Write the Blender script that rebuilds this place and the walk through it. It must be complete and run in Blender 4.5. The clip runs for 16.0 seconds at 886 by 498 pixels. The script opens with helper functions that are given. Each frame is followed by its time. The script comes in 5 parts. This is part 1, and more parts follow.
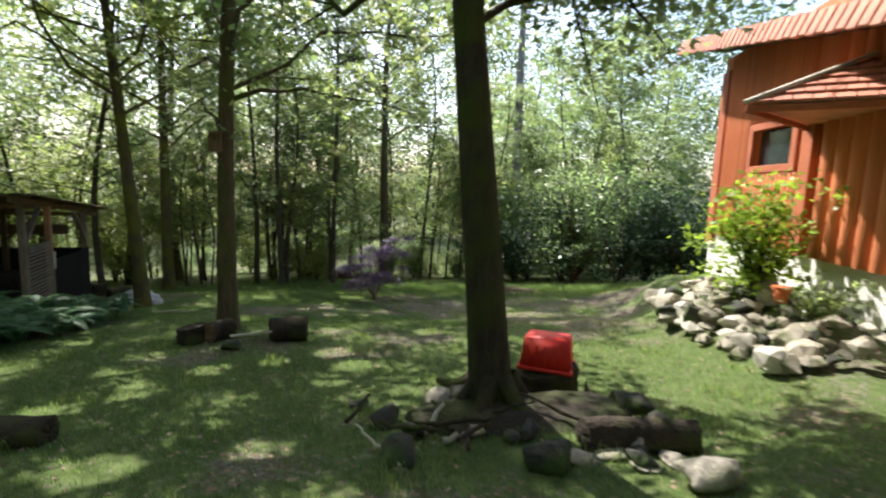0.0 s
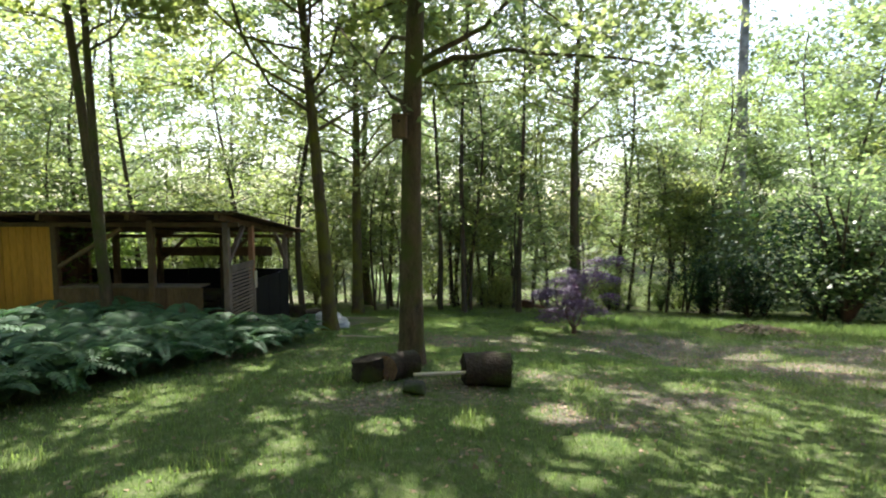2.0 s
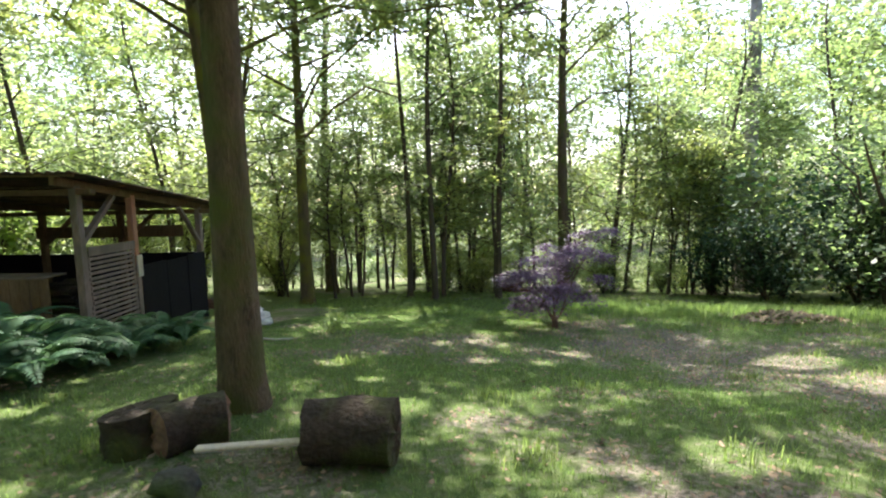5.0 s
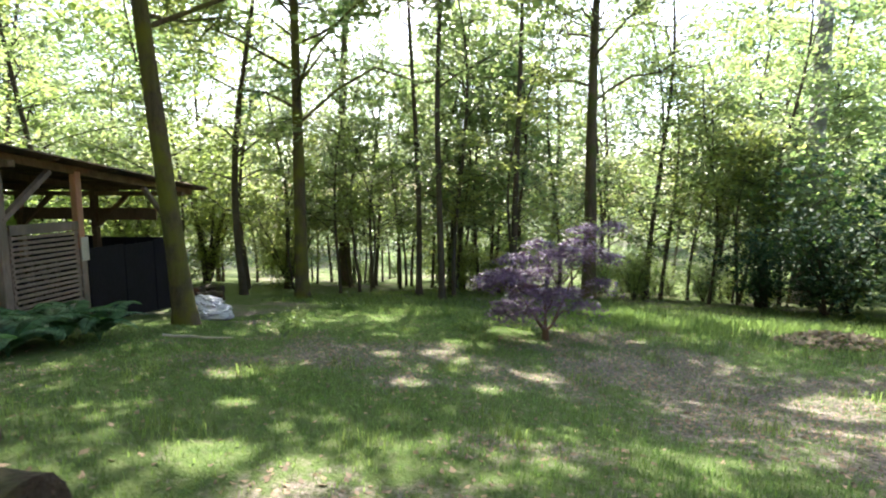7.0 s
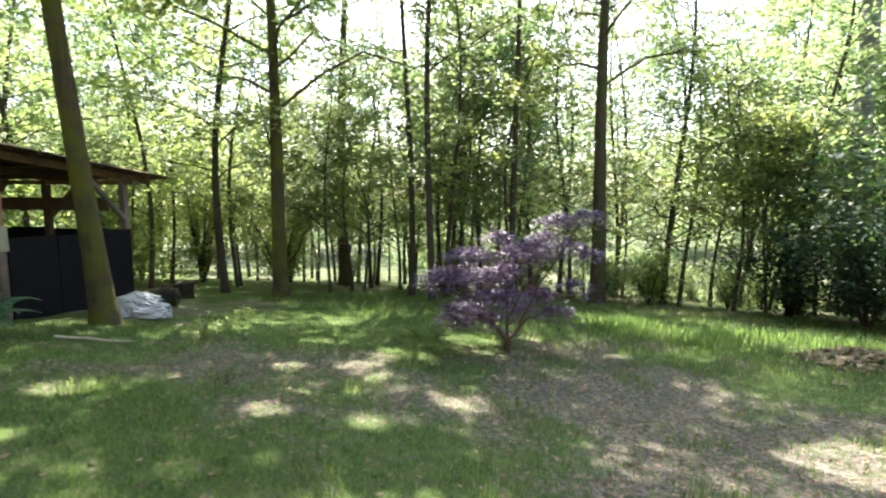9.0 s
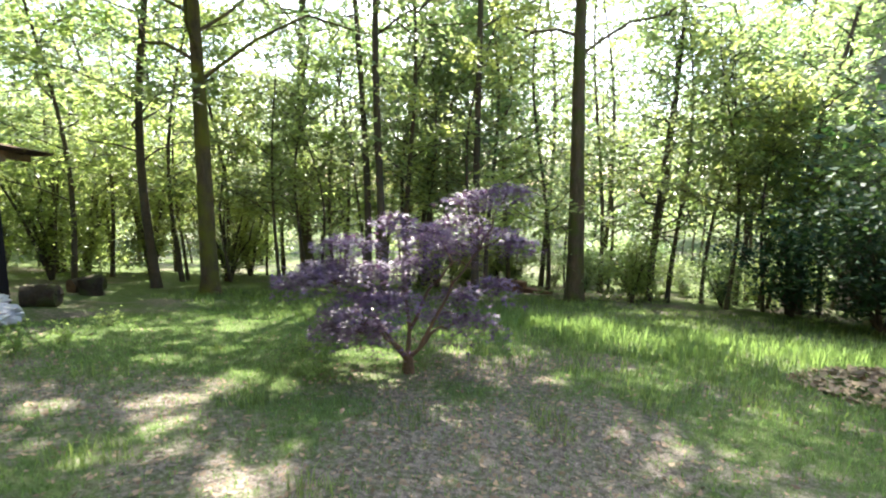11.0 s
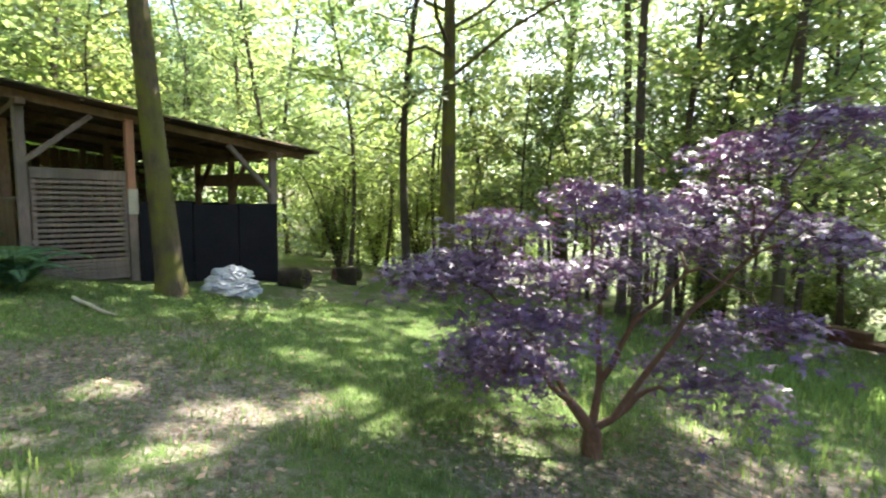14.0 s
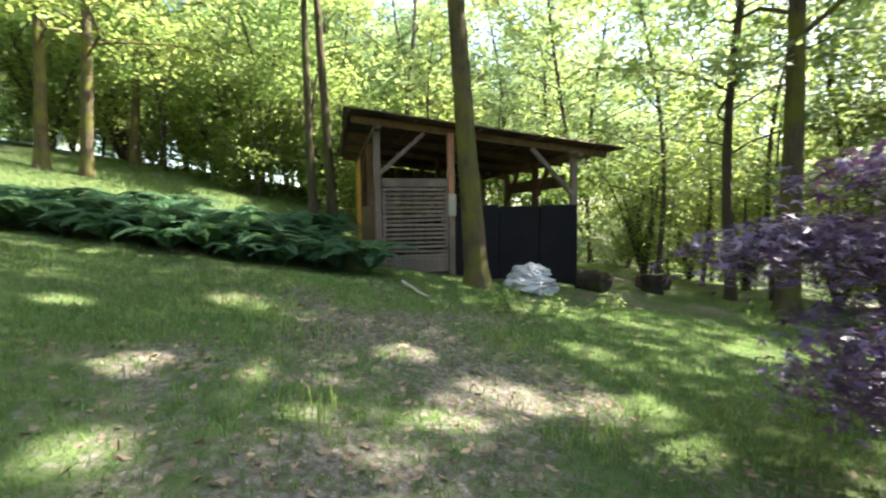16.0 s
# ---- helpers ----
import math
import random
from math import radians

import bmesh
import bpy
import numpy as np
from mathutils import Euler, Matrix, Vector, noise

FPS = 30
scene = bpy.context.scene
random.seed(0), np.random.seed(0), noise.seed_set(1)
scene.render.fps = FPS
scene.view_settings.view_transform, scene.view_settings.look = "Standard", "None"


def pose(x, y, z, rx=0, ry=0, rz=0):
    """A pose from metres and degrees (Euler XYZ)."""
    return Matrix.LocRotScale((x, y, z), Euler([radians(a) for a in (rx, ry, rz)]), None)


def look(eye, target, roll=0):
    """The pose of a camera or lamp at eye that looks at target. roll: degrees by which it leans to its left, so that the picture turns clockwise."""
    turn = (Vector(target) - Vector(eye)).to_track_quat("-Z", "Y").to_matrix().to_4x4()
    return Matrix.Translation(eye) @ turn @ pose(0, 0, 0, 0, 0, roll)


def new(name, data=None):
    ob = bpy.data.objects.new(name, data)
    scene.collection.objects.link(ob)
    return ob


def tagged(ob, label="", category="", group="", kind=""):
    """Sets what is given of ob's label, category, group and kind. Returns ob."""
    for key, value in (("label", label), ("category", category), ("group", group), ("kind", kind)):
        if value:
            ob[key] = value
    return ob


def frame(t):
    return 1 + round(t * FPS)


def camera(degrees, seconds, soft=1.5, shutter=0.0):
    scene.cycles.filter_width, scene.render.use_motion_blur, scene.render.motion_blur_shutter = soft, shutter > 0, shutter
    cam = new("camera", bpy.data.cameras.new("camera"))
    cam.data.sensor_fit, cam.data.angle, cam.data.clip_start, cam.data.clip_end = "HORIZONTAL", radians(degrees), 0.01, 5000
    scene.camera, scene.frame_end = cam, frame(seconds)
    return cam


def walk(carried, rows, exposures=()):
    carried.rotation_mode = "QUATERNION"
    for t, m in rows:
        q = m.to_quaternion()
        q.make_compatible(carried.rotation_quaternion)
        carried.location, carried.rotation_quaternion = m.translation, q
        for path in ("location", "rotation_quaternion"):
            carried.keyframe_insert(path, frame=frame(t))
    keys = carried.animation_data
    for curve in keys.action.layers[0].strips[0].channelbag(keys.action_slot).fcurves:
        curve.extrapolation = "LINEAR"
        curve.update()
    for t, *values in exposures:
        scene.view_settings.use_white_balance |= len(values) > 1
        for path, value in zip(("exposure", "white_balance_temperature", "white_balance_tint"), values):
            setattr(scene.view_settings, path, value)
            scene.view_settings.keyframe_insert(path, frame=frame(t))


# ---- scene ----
# ================= camera =================
cam = camera(84.6, 16.0, soft=2.1, shutter=0.3)
PATH = [
    (0, (1.165, -0.314, 2.211), (0.895, 1.65, 1.946), 2.2),
    (0.5, (0.781, 0.23, 2.084), (0.252, 2.148, 1.882), 1.5),
    (1, (0.397, 0.731, 1.921), (-0.319, 2.588, 1.729), 0.6),
    (1.5, (0.153, 1.19, 1.785), (-0.694, 2.995, 1.628), 0.2),
    (2, (-0.072, 1.682, 1.655), (-1.018, 3.438, 1.504), -0.0),
    (2.5, (-0.179, 2.144, 1.565), (-1.191, 3.861, 1.406), -0.5),
    (3, (-0.228, 2.651, 1.474), (-1.265, 4.352, 1.301), -0.8),
    (3.5, (-0.256, 3.107, 1.391), (-1.268, 4.823, 1.208), -1.0),
    (4, (-0.355, 3.569, 1.37), (-1.322, 5.308, 1.164), -1.2),
    (4.5, (-0.453, 4.123, 1.305), (-1.376, 5.884, 1.085), -1.2),
    (7, (0.041, 6.564, 0.981), (-1.063, 8.216, 0.751), 0.2),
    (7.5, (0.188, 6.946, 0.92), (-0.967, 8.564, 0.697), 0.1),
    (8, (0.361, 7.282, 0.851), (-0.862, 8.851, 0.639), 0.2),
    (8.5, (0.411, 7.728, 0.792), (-0.833, 9.28, 0.58), 0.4),
    (9, (0.408, 8.302, 0.73), (-0.805, 9.877, 0.505), 0.3),
    (9.5, (0.511, 8.808, 0.691), (-0.658, 10.411, 0.442), 0.1),
    (12, (0.077, 11.44, 0.26), (-1.307, 12.863, 0.015), 1.5),
    (12.5, (-0.183, 11.808, 0.146), (-1.716, 13.075, -0.069), 2.1),
    (13, (-0.323, 12.072, 0.156), (-1.992, 13.151, -0.068), 1.4),
    (13.5, (-0.474, 12.232, 0.122), (-2.249, 13.131, -0.074), 1.8),
    (14, (-0.538, 12.307, 0.076), (-2.412, 12.977, -0.121), 1.0),
    (14.5, (-0.604, 12.374, 0.067), (-2.556, 12.768, -0.122), 0.3),
    (15, (-0.736, 12.452, -0.049), (-2.727, 12.528, -0.221), -0.7),
    (15.5, (-0.875, 12.423, -0.15), (-2.859, 12.218, -0.304), -0.7),
    (16, (-0.971, 12.433, -0.211), (-2.896, 11.908, -0.352), -0.8),
]
walk(cam, [(t, look(eye, target, roll)) for t, eye, target, roll in PATH], [(0, 1.35), (1.5, 1.65), (3, 1.9), (4.5, 2.1), (7, 2.3), (9.5, 2.45), (12.5, 2.75), (14.5, 2.65), (16, 2.55)])

# ================= world and sun =================
SUN = Vector((-0.50, 0.66, 0.98)).normalized()      # from the ground towards the sun
world = bpy.data.worlds.new("sky")
scene.world = world
world.use_nodes = True
wn = world.node_tree
wn.nodes.clear()
sky = wn.nodes.new("ShaderNodeTexSky")
sky.sky_type, sky.sun_disc = "NISHITA", False
sky.sun_elevation = math.asin(SUN.z)
sky.sun_rotation = math.atan2(SUN.x, SUN.y)
sky.dust_density = 2.0
bg = wn.nodes.new("ShaderNodeBackground")
bg.inputs["Strength"].default_value = 0.15
wo = wn.nodes.new("ShaderNodeOutputWorld")
wn.links.new(sky.outputs[0], bg.inputs[0])
wn.links.new(bg.outputs[0], wo.inputs[0])
sun_data = bpy.data.lights.new("sun", "SUN")
sun_data.energy, sun_data.angle, sun_data.color = 4.8, radians(0.55), (1.0, 0.95, 0.86)
sun = new("sun", sun_data)
sun.matrix_world = look((0, 0, 30), Vector((0, 0, 30)) - SUN)


# ================= materials =================
def material(name, base, rough=0.8, vary=0.25, scale=6.0, bump=0.3, fine=40.0, second=None, stretch=(1, 1, 1),
             metal=0.0, per_object=0.0, island=0.0, spec=0.3, mask=(0.45, 0.62)):
    """A surface with grain at two scales; second is the colour of stains or moss that lie over it."""
    m = bpy.data.materials.new(name)
    m.use_nodes = True
    nt = m.node_tree
    N, L = nt.nodes, nt.links
    p = N["Principled BSDF"]
    p.inputs["Roughness"].default_value = rough
    p.inputs["Metallic"].default_value = metal
    p.inputs["Specular IOR Level"].default_value = spec
    tc = N.new("ShaderNodeTexCoord")
    mp = N.new("ShaderNodeMapping")
    mp.inputs["Scale"].default_value = stretch
    L.new(tc.outputs["Object"], mp.inputs["Vector"])
    n1 = N.new("ShaderNodeTexNoise")
    n1.inputs["Scale"].default_value, n1.inputs["Detail"].default_value = scale, 5
    n2 = N.new("ShaderNodeTexNoise")
    n2.inputs["Scale"].default_value, n2.inputs["Detail"].default_value = fine, 4
    for n in (n1, n2):
        L.new(mp.outputs[0], n.inputs["Vector"])
    add = N.new("ShaderNodeMath")
    add.operation = "ADD"
    L.new(n1.outputs["Fac"], add.inputs[0])
    L.new(n2.outputs["Fac"], add.inputs[1])
    ramp = N.new("ShaderNodeMapRange")
    ramp.inputs["From Min"].default_value, ramp.inputs["From Max"].default_value = 0.7, 1.3
    ramp.inputs["To Min"].default_value, ramp.inputs["To Max"].default_value = 1 - vary, 1 + vary
    L.new(add.outputs[0], ramp.inputs["Value"])
    hsv = N.new("ShaderNodeHueSaturation")
    hsv.inputs["Color"].default_value = (*base, 1)
    val = ramp.outputs[0]
    if per_object or island:
        src = N.new("ShaderNodeObjectInfo").outputs["Random"] if per_object else N.new("ShaderNodeNewGeometry").outputs["Random Per Island"]
        w = per_object or island
        r = N.new("ShaderNodeMapRange")
        r.inputs["To Min"].default_value, r.inputs["To Max"].default_value = 1 - w, 1 + w
        L.new(src, r.inputs["Value"])
        mul = N.new("ShaderNodeMath")
        mul.operation = "MULTIPLY"
        L.new(val, mul.inputs[0])
        L.new(r.outputs[0], mul.inputs[1])
        val = mul.outputs[0]
    L.new(val, hsv.inputs["Value"])
    colour = hsv.outputs[0]
    if second:
        n3 = N.new("ShaderNodeTexNoise")
        n3.inputs["Scale"].default_value, n3.inputs["Detail"].default_value = scale * 0.45, 6
        L.new(tc.outputs["Object"], n3.inputs["Vector"])
        mk = N.new("ShaderNodeMapRange")
        mk.inputs["From Min"].default_value, mk.inputs["From Max"].default_value = mask
        L.new(n3.outputs["Fac"], mk.inputs["Value"])
        mix = N.new("ShaderNodeMix")
        mix.data_type = "RGBA"
        L.new(mk.outputs[0], mix.inputs["Factor"])
        L.new(colour, mix.inputs["A"])
        mix.inputs["B"].default_value = (*second, 1)
        colour = mix.outputs["Result"]
    L.new(colour, p.inputs["Base Color"])
    if bump:
        b = N.new("ShaderNodeBump")
        b.inputs["Strength"].default_value, b.inputs["Distance"].default_value = bump, 0.02
        L.new(add.outputs[0], b.inputs["Height"])
        L.new(b.outputs[0], p.inputs["Normal"])
    return m


def leaf_material(name, front, through_colour, rough=0.45, share=0.45, vary=0.35, spec=0.35, hue=0.02):
    """A leaf: a thin sheet that reflects and lets light through, each leaf a little different."""
    m = bpy.data.materials.new(name)
    m.use_nodes = True
    nt = m.node_tree
    N, L = nt.nodes, nt.links
    p = N["Principled BSDF"]
    p.inputs["Roughness"].default_value = rough
    p.inputs["Specular IOR Level"].default_value = spec
    geo = N.new("ShaderNodeNewGeometry")
    info = N.new("ShaderNodeObjectInfo")
    r = N.new("ShaderNodeMapRange")
    r.inputs["To Min"].default_value, r.inputs["To Max"].default_value = 1 - vary, 1 + vary
    L.new(geo.outputs["Random Per Island"], r.inputs["Value"])
    h = N.new("ShaderNodeMapRange")
    h.inputs["To Min"].default_value, h.inputs["To Max"].default_value = 0.5 - hue, 0.5 + hue
    L.new(info.outputs["Random"], h.inputs["Value"])
    out = []
    for c in (front, through_colour):
        hs = N.new("ShaderNodeHueSaturation")
        hs.inputs["Color"].default_value = (*c, 1)
        L.new(h.outputs[0], hs.inputs["Hue"])
        L.new(r.outputs[0], hs.inputs["Value"])
        out.append(hs.outputs[0])
    L.new(out[0], p.inputs["Base Color"])
    tr = N.new("ShaderNodeBsdfTranslucent")
    L.new(out[1], tr.inputs["Color"])
    mix = N.new("ShaderNodeMixShader")
    mix.inputs[0].default_value = share
    L.new(p.outputs[0], mix.inputs[1])
    L.new(tr.outputs[0], mix.inputs[2])
    L.new(mix.outputs[0], N["Material Output"].inputs["Surface"])
    return m


BARK = material("oak_bark", (0.10, 0.075, 0.05), 0.95, 0.45, 5, 1.0, 30, (0.08, 0.092, 0.025), (3, 3, 0.6), mask=(0.46, 0.64))
BARK_MOSS = material("mossy_bark", (0.09, 0.068, 0.045), 0.95, 0.45, 5, 1.0, 30, (0.13, 0.125, 0.022), (3, 3, 0.6), mask=(0.40, 0.62))
# darker copy of the mossy bark, with the oak trunk's shade in its colour
BARK_SHADED = material("shaded_mossy_bark", (0.045, 0.036, 0.025), 0.95, 0.45, 5, 1.0, 30, (0.05, 0.06, 0.014), (3, 3, 0.6), mask=(0.44, 0.62))
BARK_GREY = material("pale_grey_bark", (0.30, 0.28, 0.27), 0.9, 0.3, 4, 0.7, 25, (0.16, 0.15, 0.13), (3, 3, 0.7))
BARK_THIN = material("dark_stem_bark", (0.075, 0.06, 0.045), 0.95, 0.3, 5, 0.5, 30)
LEAF = leaf_material("oak_leaf", (0.088, 0.128, 0.066), (0.36, 0.48, 0.17), share=0.5, spec=0.5, rough=0.4)
LEAF_BRIGHT = leaf_material("beech_leaf", (0.10, 0.15, 0.052), (0.44, 0.54, 0.15), share=0.52)
LEAF_FAR = leaf_material("distant_leaf", (0.075, 0.115, 0.06), (0.21, 0.29, 0.11), share=0.42, spec=0.2)
LEAF_DARK = leaf_material("evergreen_leaf", (0.030, 0.062, 0.034), (0.06, 0.12, 0.03), rough=0.6, share=0.25, spec=0.2)
LEAF_YELLOW = leaf_material("yellow_green_leaf", (0.22, 0.30, 0.04), (0.40, 0.50, 0.05), share=0.45)
LEAF_PURPLE = leaf_material("purple_maple_leaf", (0.118, 0.078, 0.165), (0.20, 0.075, 0.17), rough=0.45, share=0.25, spec=0.4)
LEAF_FERN = leaf_material("fern_frond", (0.06, 0.122, 0.066), (0.12, 0.24, 0.09), share=0.32, vary=0.3, spec=0.15, rough=0.6)
GRASS = leaf_material("grass_blade", (0.100, 0.152, 0.054), (0.28, 0.40, 0.10), rough=0.5, share=0.45, vary=0.4)
DRY = leaf_material("dry_leaf", (0.26, 0.19, 0.13), (0.2, 0.14, 0.08), rough=0.8, share=0.2, vary=0.5)
WOOD_GREY = material("weathered_grey_wood", (0.22, 0.165, 0.14), 0.85, 0.3, 3, 0.4, 30, (0.14, 0.115, 0.09), (1, 1, 0.2), per_object=0.15)
WOOD_BROWN = material("brown_timber", (0.15, 0.098, 0.058), 0.85, 0.3, 3, 0.4, 30, None, (1, 1, 0.25), per_object=0.2)
WOOD_ORANGE = material("fresh_orange_timber", (0.42, 0.21, 0.13), 0.8, 0.2, 3, 0.3, 30, None, (1, 1, 0.2), per_object=0.1)
WOOD_YELLOW = material("yellow_stained_boards", (0.50, 0.24, 0.045), 0.75, 0.2, 3, 0.3, 30, None, (1, 1, 0.2), per_object=0.15)
WOOD_PALE = material("pale_dry_wood", (0.45, 0.40, 0.33), 0.85, 0.2, 4, 0.3, 40)
DARK_SHEET = material("dark_plastic_sheet", (0.010, 0.008, 0.013), 0.6, 0.3, 2, 0.3, 14, per_object=0.2, spec=0.2)
ROOF_FELT = material("rusty_brown_roofing", (0.13, 0.075, 0.055), 0.85, 0.4, 2.5, 0.4, 24, (0.05, 0.04, 0.035))
# soil tone kept near black to carry the deep shade at the tree foot
SHADE_SOIL = material("shade_dark_soil", (0.034, 0.027, 0.02), 0.95, 0.4, 4, 1.0, 28, (0.04, 0.05, 0.016))
STONE = material("grey_field_stone", (0.36, 0.32, 0.27), 0.9, 0.3, 5, 0.7, 30, (0.15, 0.16, 0.09), per_object=0.25)
STONE_DARK = material("mossy_dark_stone", (0.048, 0.047, 0.042), 0.9, 0.3, 5, 0.7, 30, (0.05, 0.075, 0.02), per_object=0.25)
STONE_WHITE = material("white_limestone", (0.46, 0.43, 0.38), 0.9, 0.2, 5, 0.6, 30, (0.35, 0.33, 0.28), per_object=0.15)
STUMP = material("rotten_mossy_log", (0.038, 0.028, 0.021), 0.95, 0.45, 6, 1.0, 35, (0.05, 0.058, 0.016), mask=(0.5, 0.65))
CUT = material("cut_wood_face", (0.15, 0.085, 0.06), 0.9, 0.35, 8, 0.5, 40)
RED_PLASTIC = material("red_plastic", (0.62, 0.022, 0.012), 0.6, 0.12, 5, 0.1, 60, spec=0.5)
WHITE_SACK = material("white_woven_plastic", (0.42, 0.42, 0.47), 0.55, 0.12, 6, 0.25, 90, spec=0.4)
HOUSE_RED = material("red_brown_stained_siding", (0.60, 0.195, 0.085), 0.75, 0.18, 2, 0.25, 24, None, (3, 3, 0.3), per_object=0.12)
HOUSE_TRIM = material("red_brown_trim", (0.40, 0.12, 0.06), 0.7, 0.15, 3, 0.2, 24)
ROOF_TILE = material("red_roof_tile", (0.55, 0.23, 0.16), 0.75, 0.2, 4, 0.3, 40, (0.42, 0.18, 0.13), per_object=0.18)
PLASTER = material("white_plaster", (0.78, 0.76, 0.72), 0.9, 0.08, 3, 0.3, 40)
# near-black that stands for shade: under the eaves and in the nest hole
SHADE_BLACK = material("shade_black_board", (0.03, 0.022, 0.018), 0.9, 0.2, 3, 0.2, 20)
TERRACOTTA = material("terracotta", (0.50, 0.13, 0.05), 0.8, 0.15, 6, 0.2, 40)
glass = bpy.data.materials.new("window_glass")
glass.use_nodes = True
gp = glass.node_tree.nodes["Principled BSDF"]
gp.inputs["Base Color"].default_value = (0.03, 0.04, 0.045, 1)
gp.inputs["Roughness"].default_value = 0.05
gp.inputs["Specular IOR Level"].default_value = 0.8


# ================= helpers =================
def mesh_np(name, verts, faces, mat, smooth=False):
    """A mesh from numpy arrays; all faces have the same number of corners."""
    me = bpy.data.meshes.new(name)
    v = np.asarray(verts, dtype=np.float32).reshape(-1, 3)
    f = np.asarray(faces, dtype=np.int32)
    k = f.shape[1]
    me.vertices.add(len(v))
    me.vertices.foreach_set("co", v.ravel())
    me.loops.add(f.size)
    me.loops.foreach_set("vertex_index", f.ravel())
    me.polygons.add(len(f))
    me.polygons.foreach_set("loop_start", np.arange(len(f), dtype=np.int32) * k)
    me.materials.append(mat)
    me.update(calc_edges=True)
    me.validate()
    if smooth:
        me.polygons.foreach_set("use_smooth", np.ones(len(f), dtype=bool))
    return me


def put(name, me, parent=None, label="", m=None):
    ob = new(name, me)
    if parent:
        ob.parent = parent
    if m is not None:
        ob.matrix_basis = m
    if label:
        ob["label"] = label
    return ob


def part(name, bm, mat, parent=None, label="", m=None, smooth=False):
    """Links a bmesh as one mesh object under its thing."""
    me = bpy.data.meshes.new(name)
    bm.to_mesh(me)
    bm.free()
    me.materials.append(mat)
    if smooth:
        for f in me.polygons:
            f.use_smooth = True
    return put(name, me, parent, label, m)


def thing(name, place, label, category, group="", rz=0.0, kind=""):
    ob = new(name)
    ob.matrix_basis = pose(*place, 0, 0, rz)
    ob.empty_display_size = 0.2
    return tagged(ob, label, category, group, kind)


def box(size, centre=(0, 0, 0), bevel=0.006, turn=None):
    bm = bmesh.new()
    bmesh.ops.create_cube(bm, size=1, matrix=Matrix.Diagonal((*size, 1)))
    if bevel:
        bmesh.ops.bevel(bm, geom=bm.edges[:], offset=min(bevel, min(size) * 0.3), segments=1, affect="EDGES")
    bmesh.ops.transform(bm, matrix=Matrix.Translation(centre) @ (turn or Matrix()), verts=bm.verts)
    return bm


def beam(a, b, w, d, bevel=0.008):
    """A squared timber from a to b."""
    a, b = Vector(a), Vector(b)
    t = (b - a).to_track_quat("Z", "Y").to_matrix().to_4x4()
    bm = box((w, d, (b - a).length), bevel=bevel)
    bmesh.ops.transform(bm, matrix=Matrix.Translation((a + b) / 2) @ t, verts=bm.verts)
    return bm


def rock(size, seed, rough=0.28, detail=2):
    """An angular broken stone: the hull of a few corners, split once and roughened."""
    k = np.random.default_rng(seed + 1000)
    bm = bmesh.new()
    for p in k.normal(size=(17, 3)):
        p = p / np.linalg.norm(p) * (0.42 + 0.13 * k.random())
        bm.verts.new((p[0], p[1], max(p[2], -0.3)))
    hull = bmesh.ops.convex_hull(bm, input=bm.verts[:])
    bmesh.ops.delete(bm, geom=[g for g in hull["geom_interior"] if isinstance(g, bmesh.types.BMVert)], context="VERTS")
    bmesh.ops.bevel(bm, geom=bm.edges[:], offset=0.03, segments=1, affect="EDGES")
    if detail > 2:
        bmesh.ops.subdivide_edges(bm, edges=bm.edges[:], cuts=1)
    o = Vector((seed * 3.7, seed * 1.3, seed * 2.1))
    for v in bm.verts:
        v.co *= 1 + noise.noise(v.co * 5 + o) * rough * 0.45
        v.co = Vector((v.co.x * size[0], v.co.y * size[1], v.co.z * size[2]))
    return bm


def softplus(v, k=1.5):
    return np.log1p(np.exp(np.clip(v * k, -40, 40))) / k


def ground_np(x, y):
    """The height of the ground: a lawn that falls away from the start, a bank on one side, a terrace at the house."""
    x, y = np.asarray(x, dtype=float), np.asarray(y, dtype=float)
    yc = np.where(y < 28, y, 28 + 14 * (1 - np.exp(-np.maximum(y - 28, 0) / 14)))
    yc = np.where(yc > -8, yc, -8 - 10 * (1 - np.exp(np.minimum(yc + 8, 0) / 10)))
    xc = np.clip(x, -40, 30)
    z = 0.42 - 0.132 * yc + 0.06 * (xc + 3)
    bank = softplus((-xc - 10.2) * 0.5 + (3.2 - yc) * 0.7)
    z = z + 2.3 * np.tanh(0.28 * bank / 2.3) + 0.3 * np.exp(-((x + 10.8) ** 2 + (y - 7.1) ** 2) / 1.5)
    z = z - 0.20 * np.exp(-((x + 0.4) ** 2 + (y - 12.4) ** 2) / 4.5)
    z = z + 0.95 / (1 + np.exp(-np.clip(x - 4.4, -9, 9) * 4.0)) / (1 + np.exp(-np.clip(y - 6.5, -9, 9) * 1.2)) * np.exp(-np.maximum(y - 12, 0) / 3)
    z = z + 0.15 * np.exp(-((x + 3.5) ** 2 + (y - 7.2) ** 2) / 1.2)
    z = z + 0.035 * np.sin(x * 1.7 + 0.6 * y) * np.sin(y * 1.3 - 0.4 * x) + 0.02 * np.sin(3.9 * x + 1.1) * np.sin(4.3 * y)
    return z


def gz(x, y):
    return float(ground_np(x, y))


